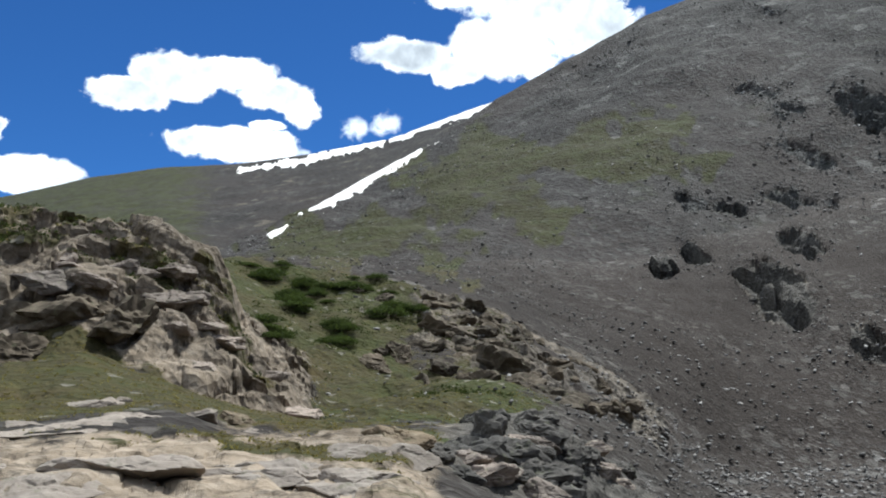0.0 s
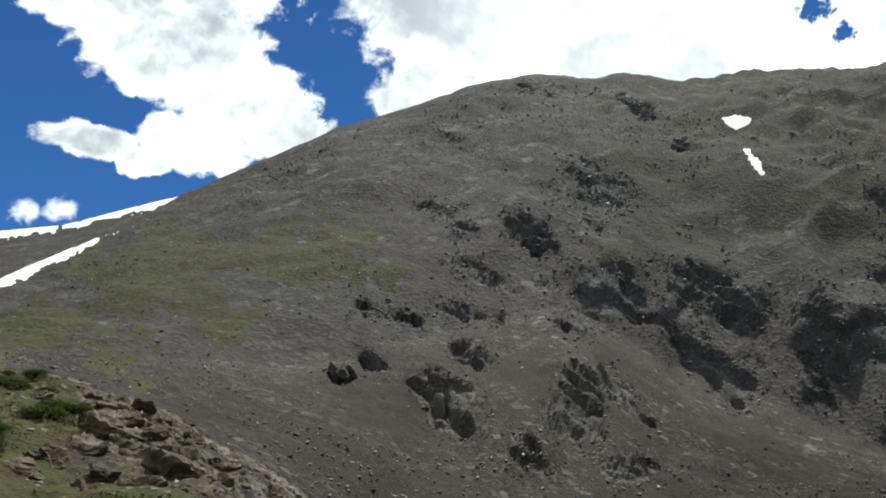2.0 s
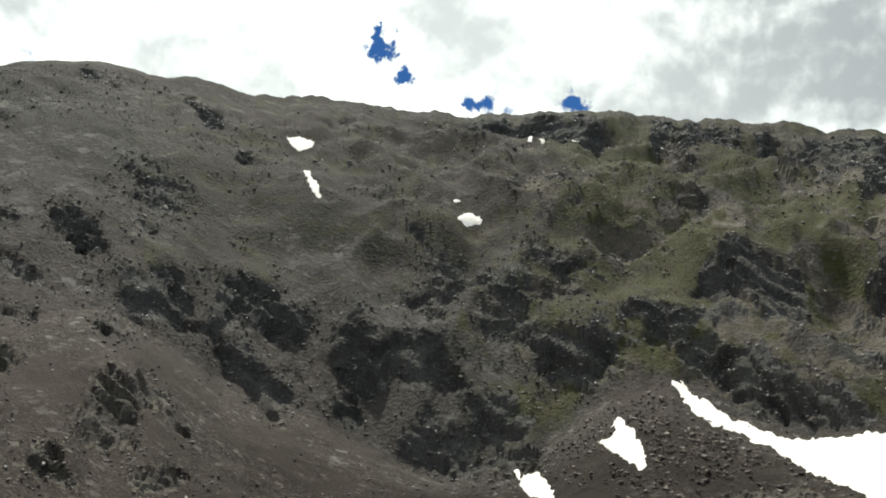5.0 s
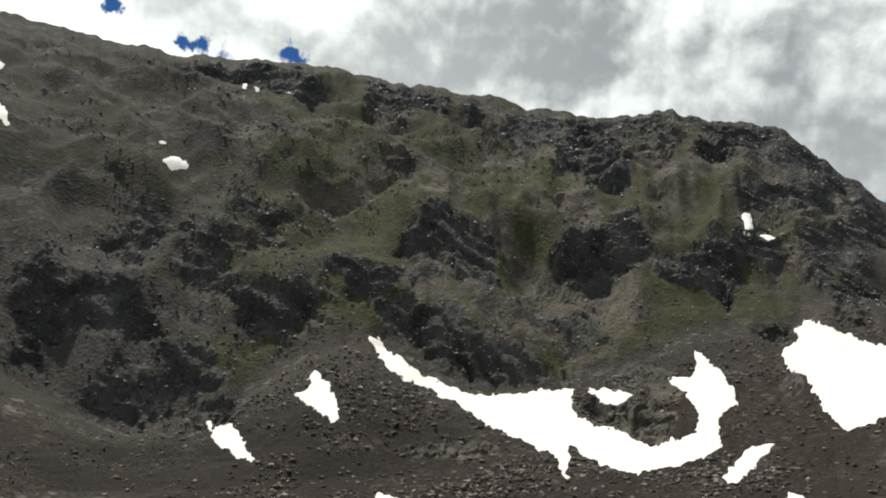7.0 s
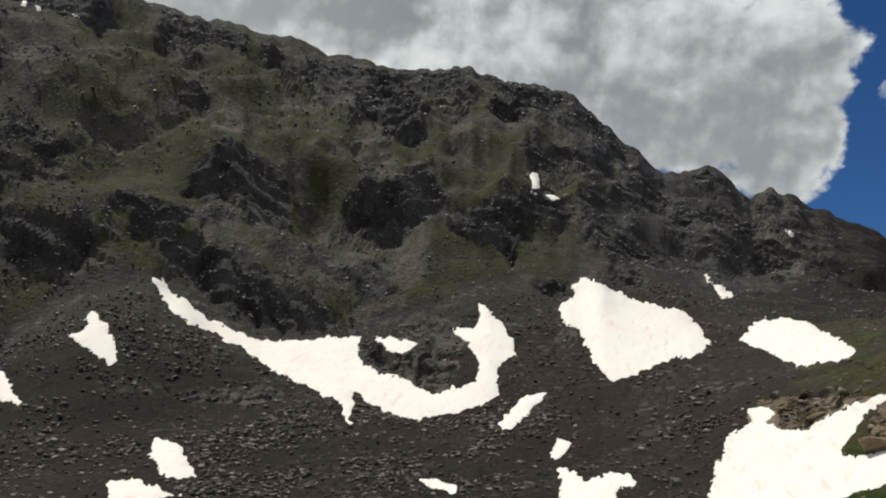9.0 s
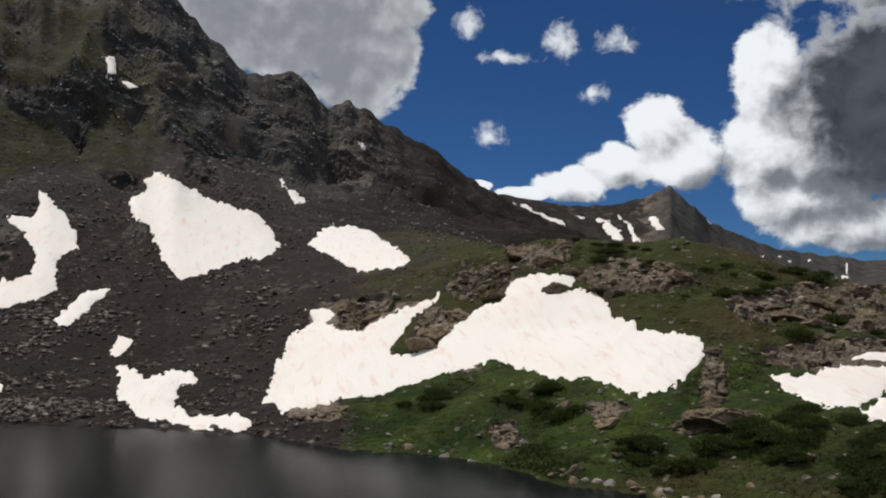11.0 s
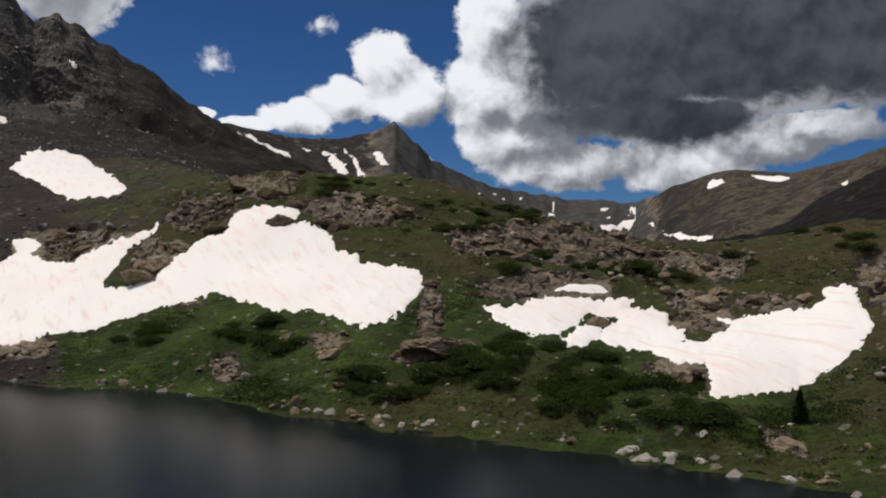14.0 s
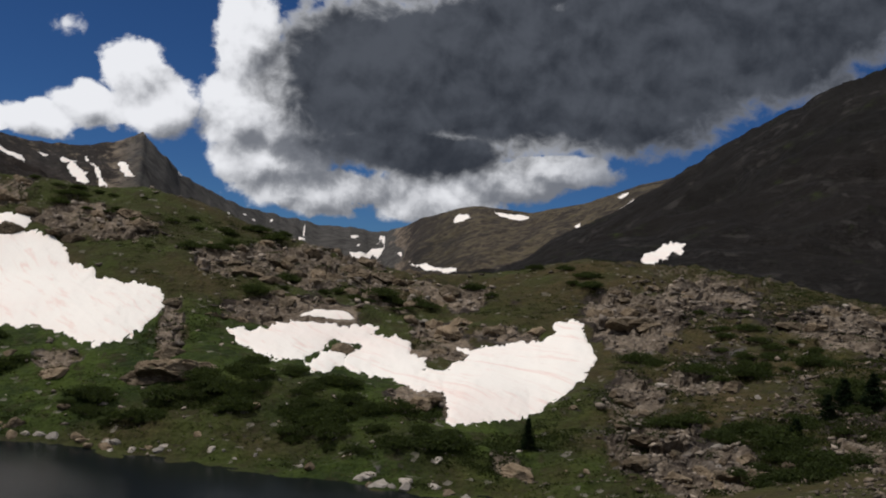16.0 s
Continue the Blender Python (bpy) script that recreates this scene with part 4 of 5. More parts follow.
snowed = ease(np.maximum.reduce(list(SNOW_LIFTS.values())), -1.0, 0.0)

# the mountainside steps up in steep faces with easier ground between them
first, last = np.searchsorted(KEY[:, 0], 9.0), np.searchsorted(KEY[:, 0], 11.999)


def along_rows(v, sigma):
    n = np.arange(len(v))
    g = np.exp(-0.5 * ((n[:, None] - n[None, :]) / sigma) ** 2)
    return (g / g.sum(1)[:, None]) @ v


band = slice(first, last + 1)
run = np.diff(RAD[band], axis=0)
cleft = ease(fractal(across * 0.8 + 0.5 * upward, upward * 1.5, 9, 4, 641, 0.6), -0.22, 0.16)
press = (steep * (0.50 + 0.50 * cleft) * (1 - snowed))[first:last]
for _ in range(7):
    press[1:-1, 1:-1] = (press[1:-1, :-2] + 2 * press[1:-1, 1:-1] + press[1:-1, 2:]) * 0.22 + 0.06 * (press[:-2, 1:-1] + press[2:, 1:-1])
share = 1 - 0.92 * press
mean_share = along_rows(share, 26)
for _ in range(10):
    mean_share[:, 1:-1] = (mean_share[:, :-2] + 2 * mean_share[:, 1:-1] + mean_share[:, 2:]) / 4
stepped = np.vstack([RAD[first:first + 1], RAD[first] + np.cumsum(run * share / mean_share, axis=0)])
slip = RAD[band] - stepped
stepped = stepped + along_rows(slip, 30)
for _ in range(4):
    stepped[:, 1:-1] = (stepped[:, :-2] + 2 * stepped[:, 1:-1] + stepped[:, 2:]) / 4
near_ends = np.maximum(1 - ease(KEY[band], 9.0, 9.25), ease(KEY[band], 11.9, 11.99))
RAD = RAD.copy()
RAD[band] = stepped * (1 - near_ends) + RAD[band] * near_ends
X0, Y0 = RAD * np.sin(np.radians(AZ)), RAD * np.cos(np.radians(AZ))
ZS[band] = EYE + RAD[band] * TAN(np.radians(EL1[band]))
broken = np.clip(rock * 1.25, 0, 1) * (1 - 0.4 * np.where(on_wall, ease(turf, 0.3, 0.7), 0))
ledges = ease(fractal(X0 + 0.6 * ZS, Y0, 55, 4, 203, 0.6), -0.12, 0.30)
broken = np.where((KEY > 9.3) & on_wall, broken * (0.26 + 0.2 * ledges + 0.45 * steep), broken)
bump = np.zeros(RAD.shape)
def terrace(h, step, flat):
    """Heights drawn together into ledges with steep faces between them."""
    f = np.floor(h / step)
    return (f + ease(h / step - f, flat, 1.0)) * step


# each zone of rock: size of its blocks, their steps, lesser steps, joints, slant of its beds, thickness of the beds and how far they step
zone = np.where(KEY < 5.6, 0, np.where(on_wall & (KEY > np.where(AZ < 84, 9.3, 9.8)), 2, 1))
for number, size, step1, step2, joint, slant, bed, ledge in ((0, 3.2, 0.11, 0.06, 0.05, 0.05, 0.5, 0.6), (1, 4.4, 0.20, 0.10, 0.08, 0.0, 2.9, 0.55),
                                                            (2, 11.0, 0.34, 0.17, 0.08, 0.4, 9.0, 0.8)):
    sel = (zone == number) & (KEY < 12.3) & (AZ > -30) & (AZ < 159)
    x, y, z = X0[sel], Y0[sel], ZS[sel]
    along = AZ[sel] * 0.01745 * (30, 110, 430)[number]
    x = x + 0.6 * size * fractal(x, y, size * 1.5, 3, 41)
    y = y + 0.6 * size * fractal(y, x, size * 1.5, 3, 43)
    tilt = slant * along + bed * 2.2 * fractal(x, y, size * 3.0, 4, 47, 0.6)
    v1, e1 = blocks(x * 0.8, y * 0.8, (z + tilt) * 1.25, size, 3)
    v2, e2 = blocks(x, y * 0.8, (z + tilt) * 1.4, size * 0.42, 7)
    b = size * (step1 * (v1 - 0.5) + step2 * (v2 - 0.5) + joint * (np.minimum(e1 * 3, 1) - 1) + 0.5 * joint * (np.minimum(e2 * 3, 1) - 1))
    h = z + tilt + 0.5 * bed * (v1 - 0.5)
    b = b + ledge * (terrace(h, bed, 0.55) - h + 0.22 * bed) + (0.5, 0.5, 0.2)[number] * ledge * (terrace(h, bed * 0.4, 0.5) - h + 0.1 * bed)
    bump[sel] += b * broken[sel] + 0.25 * step1 * size * fractal(x, y, size * 2.2, 4, 63, 0.6)
    bump[sel] += fractal(x, y, size * 0.5, 3, 61) * size * 0.07
# weather the far rock: its steps are rounded over a few metres
soft = bump.copy()
for _ in range(2):
    soft[1:-1, 1:-1] = (soft[1:-1, 1:-1] * 2 + soft[:-2, 1:-1] + soft[2:, 1:-1] + soft[1:-1, :-2] + soft[1:-1, 2:]) / 6
bump = np.where(zone == 2, soft * 0.25 + bump * 0.75, bump)
# hummocks in the turf
bump = bump + np.where((KEY > 5.97) & (KEY < 9.1) & (turf > 0.3), 0.9 * fractal(X0, Y0, 5.5, 4, 441, 0.6) * ease(KEY, 5.97, 6.2), 0)
calm = np.interp(KEY, [0, 2, 3, 11.8, 12, 12.02, 12.3, 13.8, 14, 16], [0, 0.1, 1, 1, 0.4, 0.3, 0, 1, 0.2, 0])
bump = bump * calm * (1 - snowed)
bump = np.where((KEY > 12.3), fractal(X0, Y0, 110, 3, 71, 0.5) * np.where(AZ < 20, 3, 14) * calm * (0.5 + rock), bump)
# out from the slope where the rock is steep, upward elsewhere
lean = np.clip(broken, 0, 1) * 0.5
X1, Y1 = X0 - np.sin(np.radians(AZ)) * bump * lean, Y0 - np.cos(np.radians(AZ)) * bump * lean
Z1 = ZS + bump * (1 - 0.35 * lean)


def sheet(name, x, y, z, keep, mat, colors=None):
    """A mesh from the part of the land's grid that is kept (cells of a True mask)."""
    rows, cols = x.shape
    r, c = np.nonzero(keep)
    quads = np.stack([r * cols + c, r * cols + c + 1, (r + 1) * cols + c + 1, (r + 1) * cols + c], 1)
    used, flat_ids = np.unique(quads, return_inverse=True)
    co = np.stack([x.ravel()[used], y.ravel()[used], z.ravel()[used]], 1)
    me = bpy.data.meshes.new(name)
    me.vertices.add(len(co))
    me.vertices.foreach_set("co", co.astype(np.float32).ravel())
    me.loops.add(quads.size)
    me.loops.foreach_set("vertex_index", flat_ids.astype(np.int32).ravel())
    me.polygons.add(len(quads))
    me.polygons.foreach_set("loop_start", np.arange(0, quads.size, 4, dtype=np.int32))
    me.polygons.foreach_set("loop_total", np.full(len(quads), 4, np.int32))
    if colors is not None:
        layer = me.color_attributes.new("cover", "FLOAT_COLOR", "POINT")
        rgba = np.stack([ch.ravel()[used] for ch in colors] + [np.ones(len(used))], 1)
        layer.data.foreach_set("color", rgba.astype(np.float32).ravel())
    smooth = np.ones(len(quads), dtype=bool)
    if colors is not None and name != "far_ridge":
        smooth = (colors[0] - 0.8 * colors[1]).ravel()[quads].mean(1) < 0.35   # bare rock has hard edges
    me.polygons.foreach_set("use_smooth", smooth)
    me.materials.append(mat)
    me.update(calc_edges=True)
    me.validate()
    return new(name, me)


cell_key, cell_az = KEY[:-1, :-1], AZ[:-1, :-1]
COVER = (rock, turf, warm_or_shaded)
is_far = cell_key >= 12.0
is_wall = (cell_key >= 10.0) & ~is_far
is_ground = ~is_far & ~is_wall
ground = tagged(sheet("ground", X1, Y1, Z1, is_ground, NEAR, COVER),
                "alpine ground of turf, rubble and bare rock round a lake", "ground", kind="structure")
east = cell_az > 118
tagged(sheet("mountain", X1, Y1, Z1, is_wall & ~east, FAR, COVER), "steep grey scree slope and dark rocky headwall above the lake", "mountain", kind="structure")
tagged(sheet("mountain", X1, Y1, Z1, is_wall & east, SHADED_FLANK, COVER), "mountain flank behind the rocky hill, coloured dark as in cloud shadow", "mountain", kind="structure")
tagged(sheet("far_ridge", X1, Y1, Z1, is_far, FAR, COVER), "far brown and grassy ridges with a small rocky peak", "mountain ridge", kind="structure")

# ---- the lake ----
la, lr = np.meshgrid(np.radians(np.arange(40, 150, 1.0)), np.linspace(20, 185, 60))
lake = sheet("lake", lr * np.sin(la), lr * np.cos(la), np.zeros(la.shape), np.ones((59, la.shape[1] - 1), bool), WATER)
tagged(lake, "dark still mountain lake reflecting the snow", "lake", kind="structure")
lake.name = "water"

# ---- the snow ----
SNOW_LABELS = {"wall": "dirty old snow patch at the foot of the headwall", "shore": "small old snow patch on rubble by the lake",
               "hill": "large pinkish old snowfield on the rocky hill", "far": "thin snow streak on a far ridge"}
for (where, _), lift in SNOW_LIFTS.items():
    corner = np.maximum.reduce([lift[:-1, :-1], lift[1:, 1:], lift[:-1, 1:], lift[1:, :-1]])
    deep = np.minimum.reduce([lift[:-1, :-1], lift[1:, 1:], lift[:-1, 1:], lift[1:, :-1]])
    keep = (corner > -0.5) & (deep > -3)
    if keep.any():
        # one patch is one piece: grow it from its deepest cell
        r0, r1 = np.nonzero(keep.any(1))[0][[0, -1]]
        c0, c1 = np.nonzero(keep.any(0))[0][[0, -1]]
        sub = keep[r0:r1 + 1, c0:c1 + 1]
        grown = np.zeros(sub.shape, bool)
        grown[np.unravel_index(np.argmax(np.where(sub, corner[r0:r1 + 1, c0:c1 + 1], -9)), sub.shape)] = True
        size = 0
        while grown.sum() > size:
            size = grown.sum()
            for _ in range(8):
                wide = grown.copy()
                wide[1:] |= grown[:-1]
                wide[:-1] |= grown[1:]
                wide[:, 1:] |= grown[:, :-1]
                wide[:, :-1] |= grown[:, 1:]
                grown = wide & sub
        keep = np.zeros(keep.shape, bool)
        keep[r0:r1 + 1, c0:c1 + 1] = grown
        tagged(sheet("snow_patch", X1, Y1, Z1 + lift + 0.1, keep, SNOW), SNOW_LABELS[where], "snow", "old snow patches")


# ---- loose things ----
rng = np.random.default_rng(7)
EL2 = np.degrees(np.arctan2(Z1 - EYE, np.hypot(X1, Y1)))


def land_at(a, e, k0, k1):
    """The place on the land that is seen at heading a and height e, between two of its lines."""
    c = int(np.argmin(np.abs(A - a)))
    rows = np.nonzero((KEY[:, c] >= k0) & (KEY[:, c] < k1))[0]
    up = rows[EL2[rows, c] >= e]
    i = up[0] if len(up) else rows[np.argmax(EL2[rows, c])]
    return i, c


def place_of(i, c):
    return Vector((X1[i, c], Y1[i, c], Z1[i, c]))


def stone_material(name, dark, light, tint, own=0.35):
    m, k = material(name)
    color, h = rock_color(k, dark, light, tint)
    info = k.add("ShaderNodeObjectInfo").outputs["Random"]
    color = k.mix(1.0, color, k.mix(info, (1 - own,) * 3, (1 + own * 0.6, 1 + own * 0.5, 1 + own * 0.4)), "MULTIPLY")
    lichen = k.span(k.noise(k.at, 2.2, 4, 0.7), 0.56, 0.66, 0, 0.45)
    color = k.mix(lichen, color, (0.10, 0.105, 0.06))
    finish(k, color, 0.9, k.bump(h, 0.7, 0.25), 0.15)
    return m


TAN = stone_material("weathered_tan_rock", (0.082, 0.062, 0.040), (0.210, 0.162, 0.108), (0.36, 0.298, 0.218))
GREY = stone_material("grey_talus_stone", (0.065, 0.058, 0.052), (0.15, 0.135, 0.12), (0.24, 0.22, 0.20))
PALE = stone_material("pale_stone", (0.22, 0.20, 0.175), (0.36, 0.33, 0.29), (0.42, 0.39, 0.35))


def facets(n, seed, squash=1.0):
    """Random planes that cut a ball into an angular stone."""
    g = np.random.default_rng(seed)
    v = g.normal(size=(n, 3))
    v /= np.linalg.norm(v, axis=1)[:, None]
    return v, g.uniform(0.55, 1.0, n)


def stone_mesh(name, detail, seed, mat, flat=0.7, rough=0.05, beds=0.0):
    """An angular boulder about 2 m across, its middle at the origin, with beds of rock if asked for."""
    bm = bmesh.new()
    bmesh.ops.create_icosphere(bm, subdivisions=detail, radius=1.0)
    d = np.array([v.co[:] for v in bm.verts])
    d /= np.linalg.norm(d, axis=1)[:, None]
    n, h = facets(13, seed)
    reach = np.min(np.where(d @ n.T > 0.05, h[None, :] / np.maximum(d @ n.T, 0.05), 9.0), axis=1)
    p = d * np.minimum(reach, 1.25)[:, None] * np.array([1.0, 0.8, flat])
    p += d * rough * fractal(p[:, 0] * 3 + seed, p[:, 1] * 3 + p[:, 2] * 2, 1.0, 4, seed)[:, None] * 2
    if beds:
        v, e = blocks(p[:, 0] + seed, p[:, 1], p[:, 2] * 2.4, 0.42, seed)
        v2, e2 = blocks(p[:, 0] + seed, p[:, 1], p[:, 2] * 2.0, 0.17, seed + 5)
        p += d * (beds * (v - 0.5) + beds * 0.5 * (np.minimum(e * 4, 1) - 1) + beds * 0.4 * (v2 - 0.5))[:, None]
    for v_, co in zip(bm.verts, p):
        v_.co = co
    me = bpy.data.meshes.new(name)
    bm.to_mesh(me)
    bm.free()
    me.materials.append(mat)
    return me


def set_stone(name, me, at, size, sink, label, category, group, turn=None, tilt=0.25):
    ob = new(name, me)
    sx = size * rng.uniform(0.85, 1.2)
    ob.matrix_world = (Matrix.Translation(Vector(at) + Vector((0, 0, -sink * size))) @
                       Euler((rng.uniform(-tilt, tilt), rng.uniform(-tilt, tilt), rng.uniform(0, 6.28) if turn is None else turn)).to_matrix().to_4x4() @
                       Matrix.Diagonal((sx, size, size * rng.uniform(0.85, 1.1), 1)))
    return tagged(ob, label, category, group)


BOULDERS_TAN = [stone_mesh("boulder", 3, 100 + i, TAN, 0.75, 0.05, 0.06) for i in range(5)]
BOULDERS_GREY = [stone_mesh("boulder", 2, 120 + i, GREY, 0.75, 0.06) for i in range(5)]
BOULDERS_PALE = [stone_mesh("boulder", 2, 140 + i, PALE, 0.7, 0.05) for i in range(4)]
DUSK = stone_material("dark_grey_crag_rock", (0.035, 0.032, 0.029), (0.085, 0.078, 0.069), (0.18, 0.167, 0.148))
GRANITE = stone_material("weathered_granite", (0.105, 0.087, 0.073), (0.26, 0.215, 0.18), (0.38, 0.33, 0.28))
SLAB = stone_material("pale_glaciated_slab", (0.12, 0.10, 0.083), (0.235, 0.20, 0.168), (0.33, 0.295, 0.25), 0.2)
CRAGS_DARK = [stone_mesh("crag", 4, 180 + i, DUSK, 0.75, 0.06, 0.12) for i in range(6)]
CRAGS_NEAR = [stone_mesh("crag_block", 5, 190 + i, GRANITE, 0.36, 0.05, 0.07) for i in range(7)]
SPUR = stone_material("brown_spur_rock", (0.040, 0.031, 0.021), (0.105, 0.083, 0.058), (0.21, 0.172, 0.128))
SPUR_ROCKS = [stone_mesh("rock_outcrop", 4, 220 + i, SPUR, 0.6, 0.06, 0.12) for i in range(5)]
SLABS = [stone_mesh("rock_slab", 5, 200 + i, SLAB, 0.30, 0.03, 0.05) for i in range(5)]
CROPS = [stone_mesh("rock_outcrop", 5, 160 + i, TAN, 0.5, 0.05, 0.085) for i in range(6)]


def in_ovals(blobs, density):
    """Random headings and heights inside ovals."""
    for a, e, ra, re in blobs:
        for _ in range(max(1, int(ra * re * density))):
            t, r = rng.uniform(0, 6.283), math.sqrt(rng.uniform(0, 1))
            yield a + ra * r * math.cos(t), e + re * r * math.sin(t)


# outcrops on the hill across the lake, on the spur and along the crag
for a, e in in_ovals(HILL_ROCK, 3.4):
    i, c = land_at(a, e, 6.0, 9.1)
    if snowed[i, c] < 0.2 and Z1[i, c] > 0.4:
        set_stone("rock_outcrop", CROPS[rng.integers(6)], place_of(i, c), rng.uniform(0.8, 2.3) * RAD[i, c] / 140, 0.2,
                  "layered tan rock outcrop among turf on the hill", "rock outcrop", "outcrops on the hill")
for a, e in in_ovals(EAST_ROCK + [(142.4, -1.3, 3.4, 1.6), (151, -0.8, 3.4, 0.9), (147, -8.6, 4, 1.6), (141, -6.6, 1.6, 1.6), (152.5, -9.0, 2.5, 1.2)], 1.6):
    i, c = land_at(a, e, 4.5, 9.1)
    if snowed[i, c] < 0.2 and Z1[i, c] > 0.4:
        set_stone("rock_outcrop", CROPS[rng.integers(6)], place_of(i, c), rng.uniform(0.7, 1.9) * RAD[i, c] / 120, 0.2,
                  "broken pinkish rock outcrop among dry turf", "rock outcrop", "outcrops on the hill")
for a, e in in_ovals([(3, 4.2, 3.5, 1.6), (7, 2.2, 2.5, 1.2), (0, 5.6, 2.5, 0.9), (9.5, 0.6, 1.8, 0.9), (-2, 2.6, 2.2, 1.2)], 3.6):
    i, c = land_at(a, e, 7.2, 9.0)
    set_stone("rock_outcrop", SPUR_ROCKS[rng.integers(5)], place_of(i, c), rng.uniform(1.0, 2.6), 0.3,
              "dark jointed rock outcrop above the gully", "rock outcrop", "outcrops on the spur")
for a, e, size in ((-0.2, 4.6, 3.6), (1.6, 3.6, 4.2), (3.2, 2.6, 4.0), (4.6, 1.4, 3.8), (6.2, 0.6, 3.4), (7.6, -0.4, 2.8), (0.2, 2.2, 2.6), (2.2, 1.6, 2.6), (-1.0, 3.4, 2.2), (-3.6, 6.3, 1.8), (-5.0, 6.7, 1.6)):
    i, c = land_at(a, e, 7.2, 9.0)
    set_stone("rock_outcrop", SPUR_ROCKS[rng.integers(5)], place_of(i, c), size, 0.2,
              "tall dark jointed rock face above the gully", "rock outcrop", "outcrops on the spur", tilt=0.12)
# dark crags standing out of the scree, and the broken rock of the headwall
for blobs, thick, where, group in ((SCREE_FACES, 0.7, "grey scree", "crags on the scree slope"), (WALL_FACES + RIM_FACES, 0.6, "the rocky headwall", "crags of the headwall")):
    for a, e in in_ovals([(f[0], f[1], f[2] * 0.8, f[3] * 0.9) for f in blobs], thick):
        i, c = land_at(a, e, 9.1, 12.0)
        if snowed[i, c] < 0.05 and steep[i, c] > 0.5:
            set_stone("crag", CRAGS_DARK[rng.integers(6)], place_of(i, c), (0.8 + 1.6 * rng.random() ** 2) * RAD[i, c] / 330, 0.4,
                      "dark angular crag standing out of " + where, "crag", group, tilt=0.5)
# darker rock on these blocks imitates the shadow under the crag's overhang
for a, e, size in ((-22.6, 4.4, 3.6), (-20.3, 5.0, 3.2), (-23.6, 2.6, 2.4), (-18.0, 4.6, 2.8)):
    i, c = land_at(a, e, 6.02, 7.0)
    set_stone("crag_block", SPUR_ROCKS[rng.integers(5)], place_of(i, c), size, 0.16, "big overhanging block at the foot of the crag, coloured darker for its shadow", "rock", "blocks of the near crag", tilt=0.1)
# the near crag: big weathered blocks in rough courses
for a, e in in_ovals([(-22.5, 8.6, 3.2, 1.2), (-17.5, 8.6, 3.2, 1.0), (-14.2, 7.0, 1.8, 1.2), (-22, 6.4, 3.2, 1.6), (-17, 6.0, 3.0, 1.8), (-12.8, 4.2, 1.5, 1.6),
                      (-22.5, 3.8, 2.6, 0.8), (-15, 3.2, 2.6, 1.6), (-10.8, 1.8, 1.4, 1.2), (-8.6, 0.3, 1.2, 0.8)], 0.8):
    i, c = land_at(a, e, 6.05, 7.3)
    set_stone("crag_block", CRAGS_NEAR[rng.integers(7)], place_of(i, c), 0.5 + 2.2 * rng.random() ** 2, 0.24,
              "weathered block of the layered rock crag", "rock", "blocks of the near crag", tilt=0.16)
# pale ice-worn slabs in the foreground, and the dark broken rib beside them
for a, e in in_ovals([(-20, -3.4, 5, 1.2), (-10, -3.4, 6, 1.3), (-3.5, -3.0, 3.2, 1.2), (-22, -0.9, 3, 0.5), (-16, -0.6, 4, 0.5), (-20, -0.3, 5, 0.7), (-20, -0.6, 5, 0.8), (-12, -1.2, 4, 0.4)], 0.95):
    i, c = land_at(a, e, 3.0, 5.2)
    set_stone("rock_slab", SLABS[rng.integers(5)], place_of(i, c), rng.uniform(1.0, 2.6), 0.19,
              "pale smooth slab of ice-worn rock with cracks", "rock slab", "pale foreground slabs", tilt=0.08)
for a, e in in_ovals([(3.5, -1.8, 2.6, 1.8), (6.5, -2.6, 2.4, 1.8), (9, -4, 1.8, 1.4), (1.2, -2.6, 1.6, 1.4), (5, -4.4, 4, 1.0)], 2.6):
    i, c = land_at(a, e, 3.2, 5.3)
    set_stone("rib_block", CRAGS_NEAR[rng.integers(7)] if rng.random() < 0.4 else CRAGS_DARK[rng.integers(6)], place_of(i, c), rng.uniform(0.5, 1.5), 0.12,
              "dark jointed block of a broken rock rib", "rock", "blocks of the broken rib")
# single large rocks: heading, height, size, sink
for a, e, size, label in ((98.3, -2.3, 3.0, "layered rock rib standing out of the snow"), (99.4, -1.6, 3.4, "layered rock rib standing out of the snow"), (100.6, -0.6, 3.0, "layered rock rib standing out of the snow"),
                          (106.2, 0.9, 3.0, "dark boulder lying on the snowfield"), (115.6, -6.2, 3.4, "large tan slab with a flat face"),
                          (113.9, -6.6, 2.6, "narrow tan rock rib in the turf"), (142.0, -9.6, 1.6, "dark boulder with a black hollow beneath it"),
                          (135.2, -11.0, 1.9, "cracked tan rock slab by the shore"), (131.0, -3.4, 2.8, "pinkish rock knob at the edge of the snow"),
                          (125.0, -4.6, 2.0, "rock lying in the middle of the snow"), (-11.3, -0.9, 1.1, "dark block lying on the turf shelf"),
                          (-2.6, -1.6, 1.0, "square block at the edge of the slab")):
    i, c = land_at(a, e, 3.0, 9.1)
    set_stone("rock", CROPS[rng.integers(6)], place_of(i, c), size, 0.05, label, "rock", "single large rocks", tilt=0.12)

